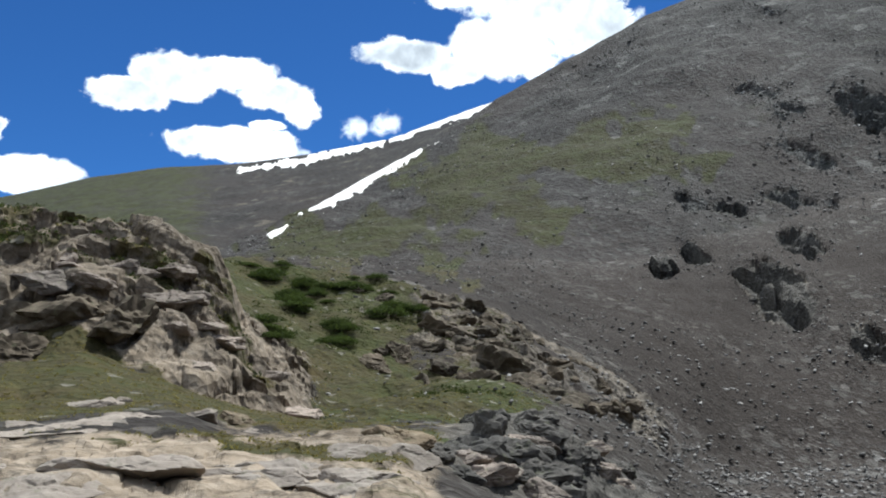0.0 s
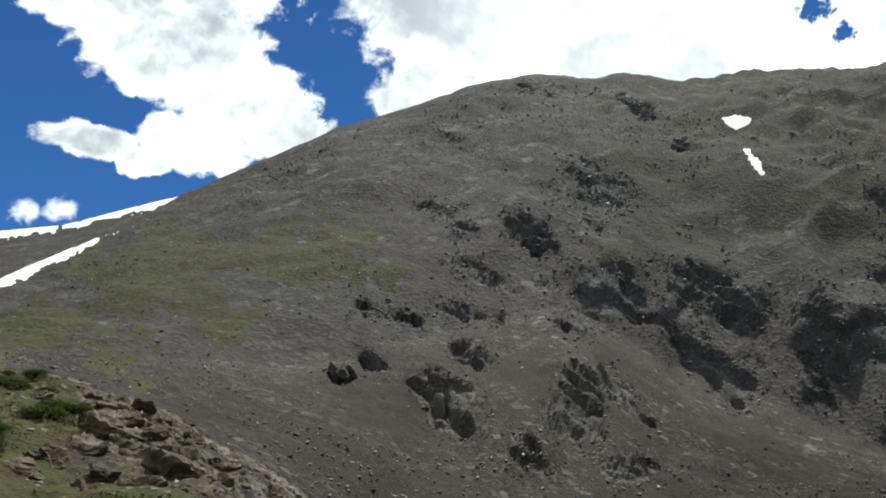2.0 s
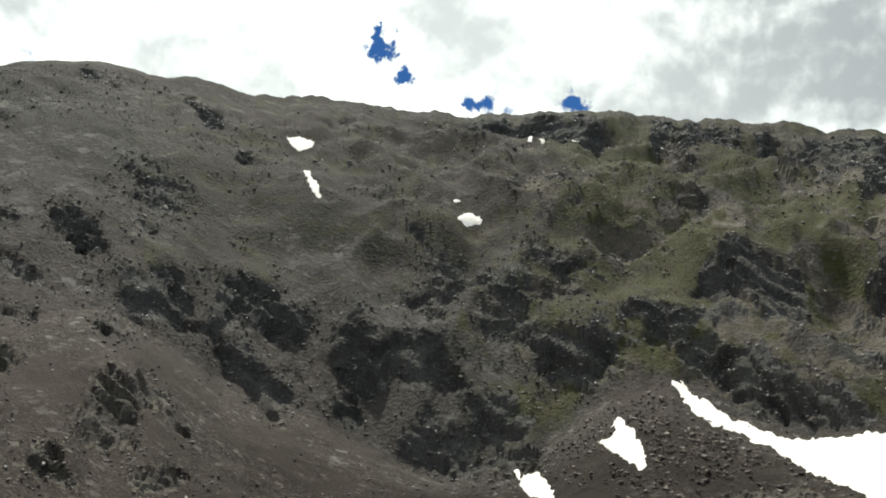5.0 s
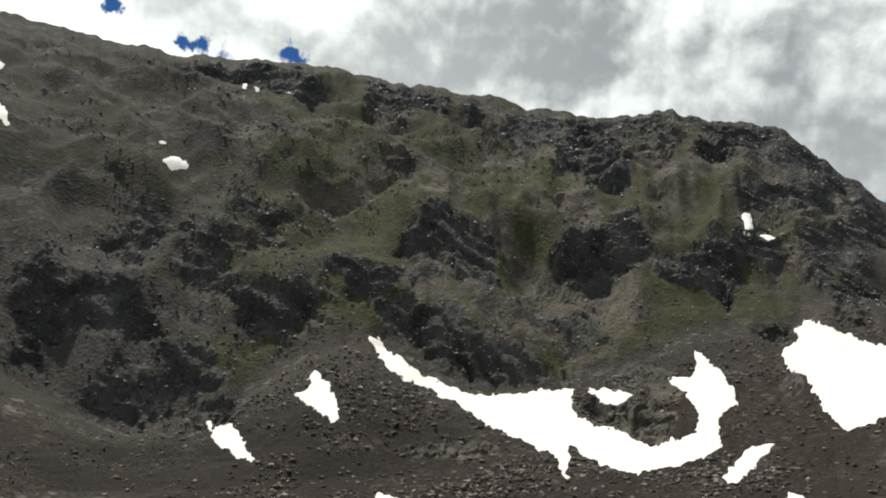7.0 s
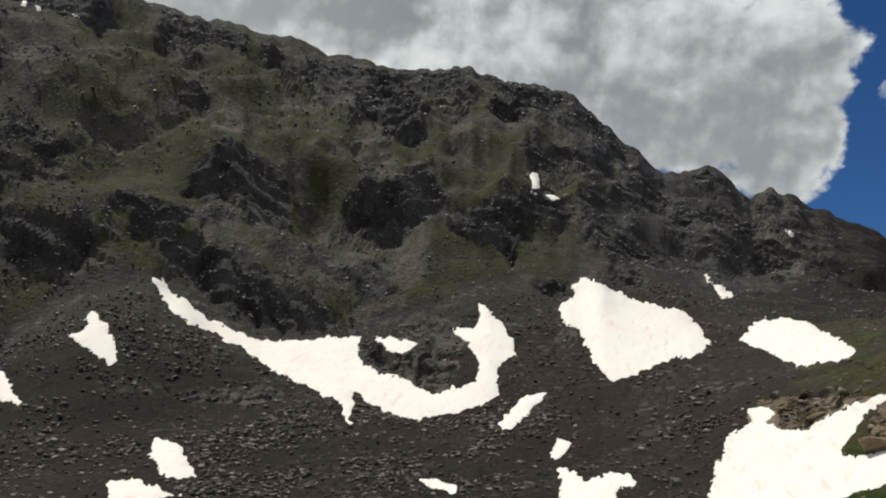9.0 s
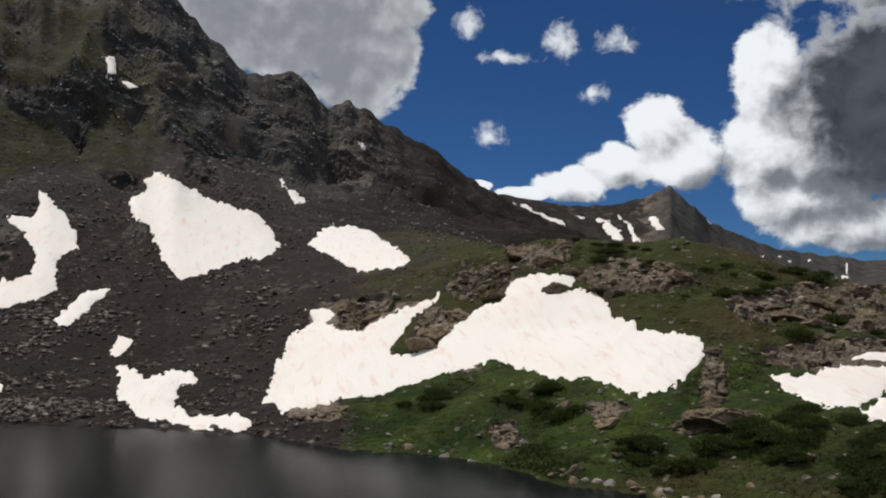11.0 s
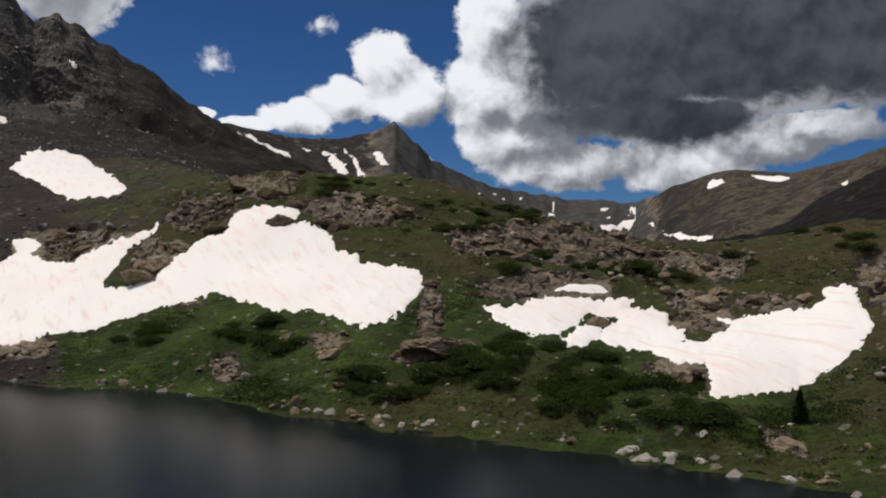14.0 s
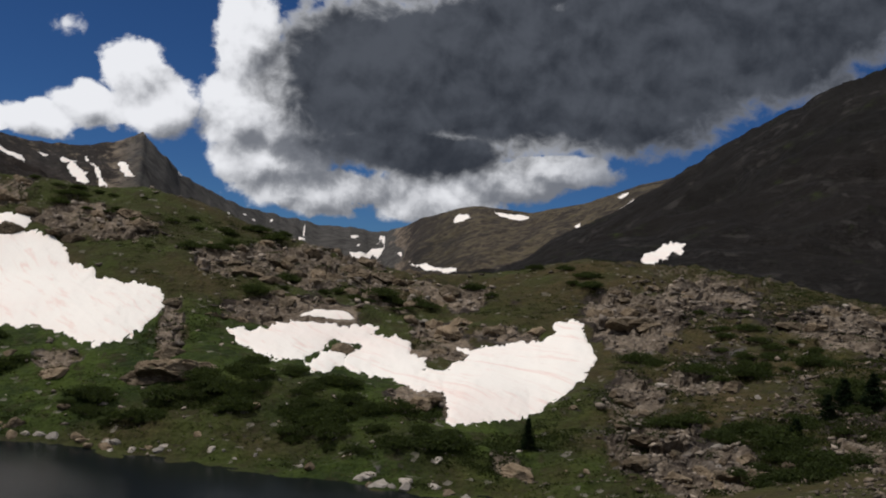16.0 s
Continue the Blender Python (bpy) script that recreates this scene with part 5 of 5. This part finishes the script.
# boulders along the shore and over the turf
for a in np.concatenate([rng.uniform(92, 140, 60), rng.uniform(66, 92, 26)]):
    i, c = land_at(a, -90, 5.97, 6.25)
    i += int(rng.integers(0, 7))
    shore = a < 92
    me = BOULDERS_GREY[rng.integers(5)] if shore else (BOULDERS_PALE[rng.integers(4)] if rng.random() < 0.5 else BOULDERS_TAN[rng.integers(5)])
    set_stone("boulder", me, place_of(i, c), 0.25 + 0.7 * rng.random() ** 2, 0.15,
              "grey boulder on the rubble shore" if shore else "pale boulder in the turf by the water", "boulder", "boulders along the shore")
for a, e in zip(rng.uniform(95, 154, 80), rng.uniform(-11, 1, 80)):
    i, c = land_at(a, e, 6.1, 8.9)
    if snowed[i, c] < 0.1:
        pale = rng.random() < 0.55
        set_stone("boulder", (BOULDERS_PALE[rng.integers(4)] if pale else BOULDERS_TAN[rng.integers(5)]), place_of(i, c), 0.25 + 0.9 * rng.random() ** 2, 0.2,
                  "pale boulder scattered on the turf" if pale else "tan boulder half sunk in the turf", "boulder", "boulders on the hill")
for a, e in zip(rng.uniform(64, 98, 60), rng.uniform(-5.5, 4, 60)):
    i, c = land_at(a, e, 6.1, 9.9)
    if snowed[i, c] < 0.1:
        set_stone("boulder", BOULDERS_GREY[rng.integers(5)], place_of(i, c), 0.5 + 1.2 * rng.random() ** 2, 0.2,
                  "grey angular boulder on the talus", "boulder", "boulders on the talus")


def scatter(name, count, mask, lo, hi, mat, label, seed, far_at):
    """Many small angular stones on the land, in one mesh."""
    g = np.random.default_rng(seed)
    ids = np.flatnonzero(mask & (snowed < 0.1) & (AZ > -27) & (AZ < 157) & (Z1 > 0.1))
    pick = g.choice(ids, count)
    v = np.array([(x, y, z) for z in (-1, 1) for y in (-1, 1) for x in (-1, 1)], float)
    f = np.array([(0, 2, 1), (1, 2, 3), (4, 5, 6), (5, 7, 6), (0, 1, 4), (1, 5, 4), (2, 6, 3), (3, 6, 7), (0, 4, 2), (2, 4, 6), (1, 3, 5), (3, 7, 5)])
    shapes = []
    for s in range(40):
        q = (v + g.uniform(-0.55, 0.55, v.shape)) * (g.uniform(0.5, 0.9), g.uniform(0.4, 0.7), g.uniform(0.2, 0.38))
        e = Euler(tuple(g.uniform(-0.5, 0.5, 2)) + (g.uniform(0, 6.28),)).to_matrix()
        shapes.append(q @ np.array(e).T)
    shapes = np.array(shapes)[g.integers(0, 40, count)]
    size = (lo + (hi - lo) * g.random(count) ** 4) * np.clip(RAD.ravel()[pick] / far_at, 0.4, 1.2)
    at = np.stack([X1.ravel()[pick], Y1.ravel()[pick], Z1.ravel()[pick]], 1)
    at[:, :2] += g.normal(size=(count, 2)) * 0.4
    co = shapes * size[:, None, None] + at[:, None, :]
    co[:, :, 2] += 0.15 * size[:, None]
    tri = f[None] + (np.arange(count) * len(v))[:, None, None]
    me = bpy.data.meshes.new(name)
    me.vertices.add(count * len(v))
    me.vertices.foreach_set("co", co.astype(np.float32).ravel())
    me.loops.add(tri.size)
    me.loops.foreach_set("vertex_index", tri.astype(np.int32).ravel())
    me.polygons.add(count * len(f))
    me.polygons.foreach_set("loop_start", np.arange(0, tri.size, 3, dtype=np.int32))
    me.polygons.foreach_set("loop_total", np.full(count * len(f), 3, np.int32))
    me.materials.append(mat)
    me.update(calc_edges=True)
    return tagged(new(name, me), label, "stones", kind="stuff")


def loose_material(name, dark, light, rough=0.7):
    m, k = material(name)
    own = k.add("ShaderNodeNewGeometry").outputs["Random Per Island"]
    c = k.mix(k.math("POWER", own, 1.6), dark, light)
    c = k.mix(k.span(k.noise(k.at, 3.0, 3, 0.6), 0.4, 0.8, 0, 0.4), c, (0.05, 0.045, 0.04))
    finish(k, c, rough, specular=0.4)
    return m


LOOSE = loose_material("loose_scree", (0.046, 0.041, 0.037), (0.25, 0.232, 0.214))
# the pale end of this range paints sun glints onto the headwall blocks
LOOSE_GLINTS = loose_material("loose_headwall_rock", (0.045, 0.044, 0.042), (0.40, 0.385, 0.36), 0.42)
LOOSE_TALUS = loose_material("loose_talus", (0.044, 0.033, 0.027), (0.215, 0.178, 0.150))
LOOSE_BROWN = loose_material("loose_brown_rubble", (0.045, 0.034, 0.023), (0.20, 0.155, 0.108))
LOOSE_TAN = loose_material("loose_tan_stones", (0.07, 0.055, 0.040), (0.34, 0.28, 0.215))
around = steep.copy()
for _ in range(12):
    around[1:-1, 1:-1] = (around[1:-1, 1:-1] + around[:-2, 1:-1] + around[2:, 1:-1] + around[1:-1, :-2] + around[1:-1, 2:]) / 5
coarse = ease(fractal(X0, Y0, 60, 4, 301, 0.6), 0.0, 0.25)
scatter("scree_stones", 24000, (KEY > 9.3) & (KEY < 11.9) & (AZ < 104) & (rng.random(AZ.shape) < 0.15 + coarse), 0.18, 0.8, LOOSE,
        "loose angular grey stones strewn over the scree", 1, 400)
scatter("headwall_blocks", 16000, (KEY > 10.0) & (KEY < 11.95) & (AZ < 104) & (rng.random(AZ.shape) < steep + 0.5 * rock), 0.30, 1.0, LOOSE_GLINTS,
        "broken blocks on the ledges of the headwall, some painted pale as sun glints", 5, 450)
scatter("crag_debris", 8000, (KEY > 9.05) & (KEY < 11) & (AZ < 56) & (around > 0.02) & (steep < 0.9), 0.18, 0.8, LOOSE,
        "pale broken stones round the crags on the scree", 8, 330)
scatter("talus_stones", 34000, (KEY > 6.0) & (KEY < 9.9) & (AZ < 95) & (rng.random(AZ.shape) < ease(AZ, 40, 66) * (1 - 0.8 * ease(AZ, 89, 95)) * (0.12 + ease(fractal(X0, Y0, 22, 4, 461, 0.65), -0.12, 0.22))), 0.07, 0.78, LOOSE_TALUS, "brown and grey rubble between lake and headwall", 2, 200)
scatter("rubble", 5000, (KEY > 5) & (AZ + 12 * fractal(X0, Y0, 20, 4, 661, 0.6) > 141) & (KEY < 8.8) & (rng.random(AZ.shape) < 0.1 + ease(fractal(X0, Y0, 16, 4, 431, 0.6), 0.0, 0.3)), 0.07, 0.45, LOOSE_BROWN,
        "broken brown rubble on the dry slope", 6, 110)
scatter("hill_stones", 2800, (KEY > 5.95) & (KEY < 9.1) & (AZ > 94) & (rng.random(AZ.shape) < 0.08 + hill_rock), 0.08, 0.6, LOOSE_TAN,
        "small pale stones strewn over the turf", 3, 140)
scatter("outcrop_blocks", 1300, (KEY > 5.95) & (KEY < 9.1) & (AZ > 93) & (rng.random(AZ.shape) < 0.02 + ease(hill_rock, 0.15, 0.6)), 0.15, 0.85, LOOSE_TAN,
        "broken tan blocks lying about the rock outcrops", 9, 140)
scatter("gully_stones", 17000, (KEY > 5.2) & (KEY < 9.4) & (AZ > -8) & (AZ < 40) & (rng.random(AZ.shape) < 0.1 + ease(AZ, 4, 14)), 0.08, 0.5, LOOSE,
        "loose stones in the gully and below the scree", 4, 140)


# ---- plants ----
def leaf_material(name, dark, light):
    m, k = material(name)
    own = k.add("ShaderNodeNewGeometry").outputs["Random Per Island"]
    c = k.mix(own, dark, light)
    c = k.mix(k.span(k.noise(k.at, 0.5, 3, 0.6), 0.35, 0.7, 0, 0.5), c, dark)
    finish(k, c, 0.9, specular=0.05)
    thin, both = k.add("ShaderNodeBsdfTranslucent"), k.add("ShaderNodeMixShader")
    k.put(thin.inputs[0], k.mix(1.0, c, (1.15, 1.2, 0.7), "MULTIPLY"))
    k.put(both.inputs[0], 0.45)
    k.put(both.inputs[1], k.shader.outputs[0])
    k.put(both.inputs[2], thin.outputs[0])
    k.put(k.out.inputs[0], both.outputs[0])
    return m


WILLOW = leaf_material("willow_leaves", (0.032, 0.044, 0.016), (0.062, 0.080, 0.028))
NEEDLES = leaf_material("spruce_needles", (0.007, 0.014, 0.007), (0.022, 0.036, 0.016))
BLADES = leaf_material("turf_blades", (0.040, 0.062, 0.012), (0.11, 0.13, 0.033))
BARK = stone_material("grey_bark", (0.05, 0.042, 0.035), (0.09, 0.078, 0.066), (0.12, 0.105, 0.09))


def quads_mesh(name, co, mat):
    me = bpy.data.meshes.new(name)
    n = len(co)
    me.from_pydata([tuple(p) for p in co.reshape(-1, 3)], [], [(4 * i, 4 * i + 1, 4 * i + 2, 4 * i + 3) for i in range(n)])
    me.materials.append(mat)
    return me


def tube(bm, p, q, r0, r1, sides=6):
    """A tapered limb between two points."""
    d = (Vector(q) - Vector(p)).normalized()
    u = d.orthogonal().normalized()
    s = d.cross(u)
    rings = [[bm.verts.new(Vector(c) + (u * math.cos(6.283 * i / sides) + s * math.sin(6.283 * i / sides)) * r) for i in range(sides)] for c, r in ((p, r0), (q, r1))]
    for i in range(sides):
        bm.faces.new((rings[0][i], rings[0][(i + 1) % sides], rings[1][(i + 1) % sides], rings[1][i]))


def part(name, me, parent):
    ob = new(name, me)
    ob.parent = parent
    return ob


def leaves(points, size, g):
    """A small bent leaf spray at each point, turned at random."""
    n = len(points)
    u = g.normal(size=(n, 3))
    u /= np.linalg.norm(u, axis=1)[:, None]
    v = np.cross(u, g.normal(size=(n, 3)))
    v /= np.linalg.norm(v, axis=1)[:, None]
    s = size * g.uniform(0.6, 1.4, n)[:, None]
    return np.stack([points - u * s, points + v * s * 0.45, points + u * s, points - v * s * 0.45], 1)


def willow(seed):
    """A low willow bush about 2.4 m wide: many stems and an uneven dome of leaves."""
    g = np.random.default_rng(seed)
    root = new("willow_bush")
    pts = []
    bm = bmesh.new()
    for _ in range(26):
        t, r = g.uniform(0, 6.283), 1.15 * math.sqrt(g.random())
        h = (0.62 - 0.32 * r * r) * g.uniform(0.6, 1.15)
        tip = np.array([r * math.cos(t), r * math.sin(t), h])
        tube(bm, (tip[0] * 0.25, tip[1] * 0.25, -0.15), tip, 0.03, 0.012, 4)
        pts.append(tip + g.normal(size=(64, 3)) * np.array([0.22, 0.22, 0.12]) * g.uniform(0.7, 1.3) - np.array([0, 0, 0.08]))
    me = bpy.data.meshes.new("stem")
    bm.to_mesh(me)
    bm.free()
    me.materials.append(BARK)
    part("stem", me, root)
    p = np.concatenate(pts)
    p[:, 2] = np.maximum(p[:, 2], 0.0)
    part("foliage", quads_mesh("foliage", leaves(p, 0.09, g), WILLOW), root)
    return tagged(root, "low dark green willow bush on the slope", "bush", "willow bushes")


WILLOWS = [willow(900 + i) for i in range(4)]
first_use = set()


def set_plant(kinds, at, size):
    n = int(rng.integers(len(kinds)))
    m = Matrix.Translation(at) @ Euler((0, 0, rng.uniform(0, 6.28))).to_matrix().to_4x4()
    ob = kinds[n]
    if ob.name in first_use:
        ob = copy_thing(kinds[n], m)
    else:
        first_use.add(ob.name)
        ob.matrix_world = m
    ob.scale = (size * rng.uniform(1.1, 2.0), size * rng.uniform(1.1, 2.0), size * rng.uniform(0.95, 1.6))
    return ob


WILLOW_BANKS = [(115.5, 1.4, 3.0, 1.0), (105.0, -5.6, 3.7, 0.8), (114.9, -8.1, 5.0, 1.3), (119.7, -6.4, 3.0, 1.2), (122.9, -7.5, 4.0, 1.2), (127.4, -8.9, 6.5, 1.5),
                (100.4, -5.3, 4.3, 0.6), (108.3, 3.6, 2.0, 0.5), (127.4, -1.5, 2.3, 0.7), (120.7, -1.1, 2.0, 0.6), (128.4, -1.6, 1.7, 0.9), (137.5, 0.5, 2.3, 0.6),
                (132.6, -0.7, 2.0, 0.6), (146.7, -1.3, 3.0, 0.7), (149.7, -3.0, 5.2, 1.0), (146.5, -4.2, 4.0, 0.6), (138.5, 0.6, 3.0, 0.5), (151.2, -7.1, 2.0, 1.1), (154.2, -5.2, 2.3, 1.6), (149.0, -10.0, 4.0, 1.0),
                (112.0, 2.8, 4.0, 0.7), (118.5, 1.6, 3.0, 0.7), (123.5, -0.9, 2.5, 0.5), (140.5, -3.6, 2.5, 0.6), (146, -7.4, 3.5, 0.8), (152, -8.6, 3.5, 0.8)]
for a, e in in_ovals(WILLOW_BANKS, 3.3):
    i, c = land_at(a, e, 6.05, 9.1)
    if snowed[i, c] < 0.05:
        set_plant(WILLOWS, place_of(i, c), 0.45 + 0.8 * rng.random() ** 1.5)
for a, e in in_ovals([(-10.4, 7.6, 1.7, 0.5), (-4.8, 6.9, 2.3, 0.6), (-6.5, 4.2, 1.0, 0.8), (-8, 6.2, 1.6, 0.9), (-2.6, 5.4, 1.4, 0.6), (-9.6, 4.6, 0.8, 0.8)], 7.0):
    i, c = land_at(a, e, 7.3, 9.1)
    set_plant(WILLOWS, place_of(i, c), rng.uniform(0.5, 1.1))


def spruce(seed, height):
    """A stunted spruce: tapered trunk and whorls of drooping boughs with needles."""
    g = np.random.default_rng(seed)
    root = new("spruce")
    bm = bmesh.new()
    tube(bm, (0, 0, -0.3), (0.05, 0, height * 0.5), 0.11, 0.06, 8)
    tube(bm, (0.05, 0, height * 0.5), (0, 0.03, height), 0.06, 0.01, 8)
    pts = []
    for z in np.arange(0.15, height * 0.98, 0.13):
        reach = (0.32 * height * (1 - z / height) ** 0.8 + 0.06)
        for _ in range(7):
            t, L = g.uniform(0, 6.283), reach * g.uniform(0.55, 1.15)
            tip = np.array([L * math.cos(t), L * math.sin(t), z - 0.25 * L])
            tube(bm, (0, 0, z), tip, 0.016, 0.005, 3)
            f = g.random((int(14 + 30 * L), 1)) ** 0.7
            pts.append(np.array([0, 0, z]) * (1 - f) + tip * f + g.normal(size=(len(f), 3)) * 0.05)
    me = bpy.data.meshes.new("trunk")
    bm.to_mesh(me)
    bm.free()
    me.materials.append(BARK)
    part("trunk", me, root)
    part("crown", quads_mesh("crown", leaves(np.concatenate(pts), 0.075, g), NEEDLES), root)
    return tagged(root, "small dark spruce standing alone near the shore", "spruce tree", "stunted spruces")


for a, e, h, label in ((135.9, -9.5, 3.0, "small dark spruce standing alone near the shore"), (153.0, -5.6, 3.0, "broad stunted spruce among willow bushes"),
                       (154.4, -5.4, 3.6, "broad stunted spruce among willow bushes"), (150.6, -7.6, 2.2, "low stunted spruce on the dry slope"),
                       (152.2, -6.2, 2.4, "low stunted spruce on the dry slope")):
    i, c = land_at(a, e, 5.0, 9.0)
    tree = spruce(int(a * 10), h)
    tree.location = place_of(i, c)
    if a > 140:
        tree.scale = (1.5, 1.5, 1.0)
    tagged(tree, label)


def tufts(name, count, mask, height, label, seed, mat):
    """Grass tufts, a few blades each, in one mesh."""
    g = np.random.default_rng(seed)
    ids = np.flatnonzero(mask & (snowed < 0.1) & (AZ > -27) & (AZ < 157) & (Z1 > 0.1))
    pick = np.repeat(g.choice(ids, count), 4)
    n = len(pick)
    at = np.stack([X1.ravel()[pick], Y1.ravel()[pick], Z1.ravel()[pick] - 0.04], 1)
    at[:, :2] += g.normal(size=(n, 2)) * 0.12
    t = g.uniform(0, 6.283, n)
    side = np.stack([np.cos(t), np.sin(t), np.zeros(n)], 1) * 0.05
    tip = np.stack([g.normal(size=n) * 0.12, g.normal(size=n) * 0.12, height * g.uniform(0.5, 1.2, n)], 1)
    co = np.stack([at - side, at + side, at + tip], 1)
    me = bpy.data.meshes.new(name)
    me.vertices.add(n * 3)
    me.vertices.foreach_set("co", co.astype(np.float32).ravel())
    me.loops.add(n * 3)
    me.loops.foreach_set("vertex_index", np.arange(n * 3, dtype=np.int32))
    me.polygons.add(n)
    me.polygons.foreach_set("loop_start", np.arange(0, n * 3, 3, dtype=np.int32))
    me.polygons.foreach_set("loop_total", np.full(n, 3, np.int32))
    me.materials.append(mat)
    me.update(calc_edges=True)
    return tagged(new(name, me), label, "grass", kind="stuff")


DRY_BLADES = leaf_material("dry_blades", (0.085, 0.072, 0.03), (0.20, 0.165, 0.075))
tufts("grass", 16000, hill & (turf > 0.45), 0.18, "short green alpine grass on the hill", 1, BLADES)
tufts("dry_grass", 9000, near & (turf > 0.35) & (KEY > 3), 0.11, "short yellowing grass on the shelf and in the gully", 2, DRY_BLADES)


def heath_mats(name, count, mask, label, seed, mat, spread):
    """Low cushions of dwarf shrub, each a handful of leaf sprays, in one mesh."""
    g = np.random.default_rng(seed)
    ids = np.flatnonzero(mask & (snowed < 0.05) & (AZ > -27) & (AZ < 157) & (Z1 > 0.3))
    pick = np.repeat(g.choice(ids, count), 14)
    n = len(pick)
    at = np.stack([X1.ravel()[pick], Y1.ravel()[pick], Z1.ravel()[pick]], 1)
    off = g.normal(size=(n, 3)) * np.array([spread, spread, 0.0])
    off[:, 2] = g.uniform(0.0, 0.3, n) * np.exp(-(off[:, 0] ** 2 + off[:, 1] ** 2) / (2 * spread * spread))
    return tagged(new(name, quads_mesh(name, leaves(at + off, 0.13, g), mat)), label, "shrubs", kind="stuff")


HEATH = leaf_material("heath_leaves", (0.022, 0.031, 0.011), (0.052, 0.062, 0.022))
thick = ease(fractal(X0, Y0, 13, 4, 451, 0.65), 0.02, 0.22)
heath_mats("heath", 9500, hill & (turf > 0.30) & (rng.random(AZ.shape) < 0.06 + thick), "dark low heath and dwarf willow between the rocks", 11, HEATH, 0.5)
heath_mats("heath", 900, (KEY > 6.2) & (KEY < 9.0) & (AZ < 12) & (turf > 0.3) & (rng.random(AZ.shape) < thick), "dark low heath in the turf gully", 12, HEATH, 0.35)
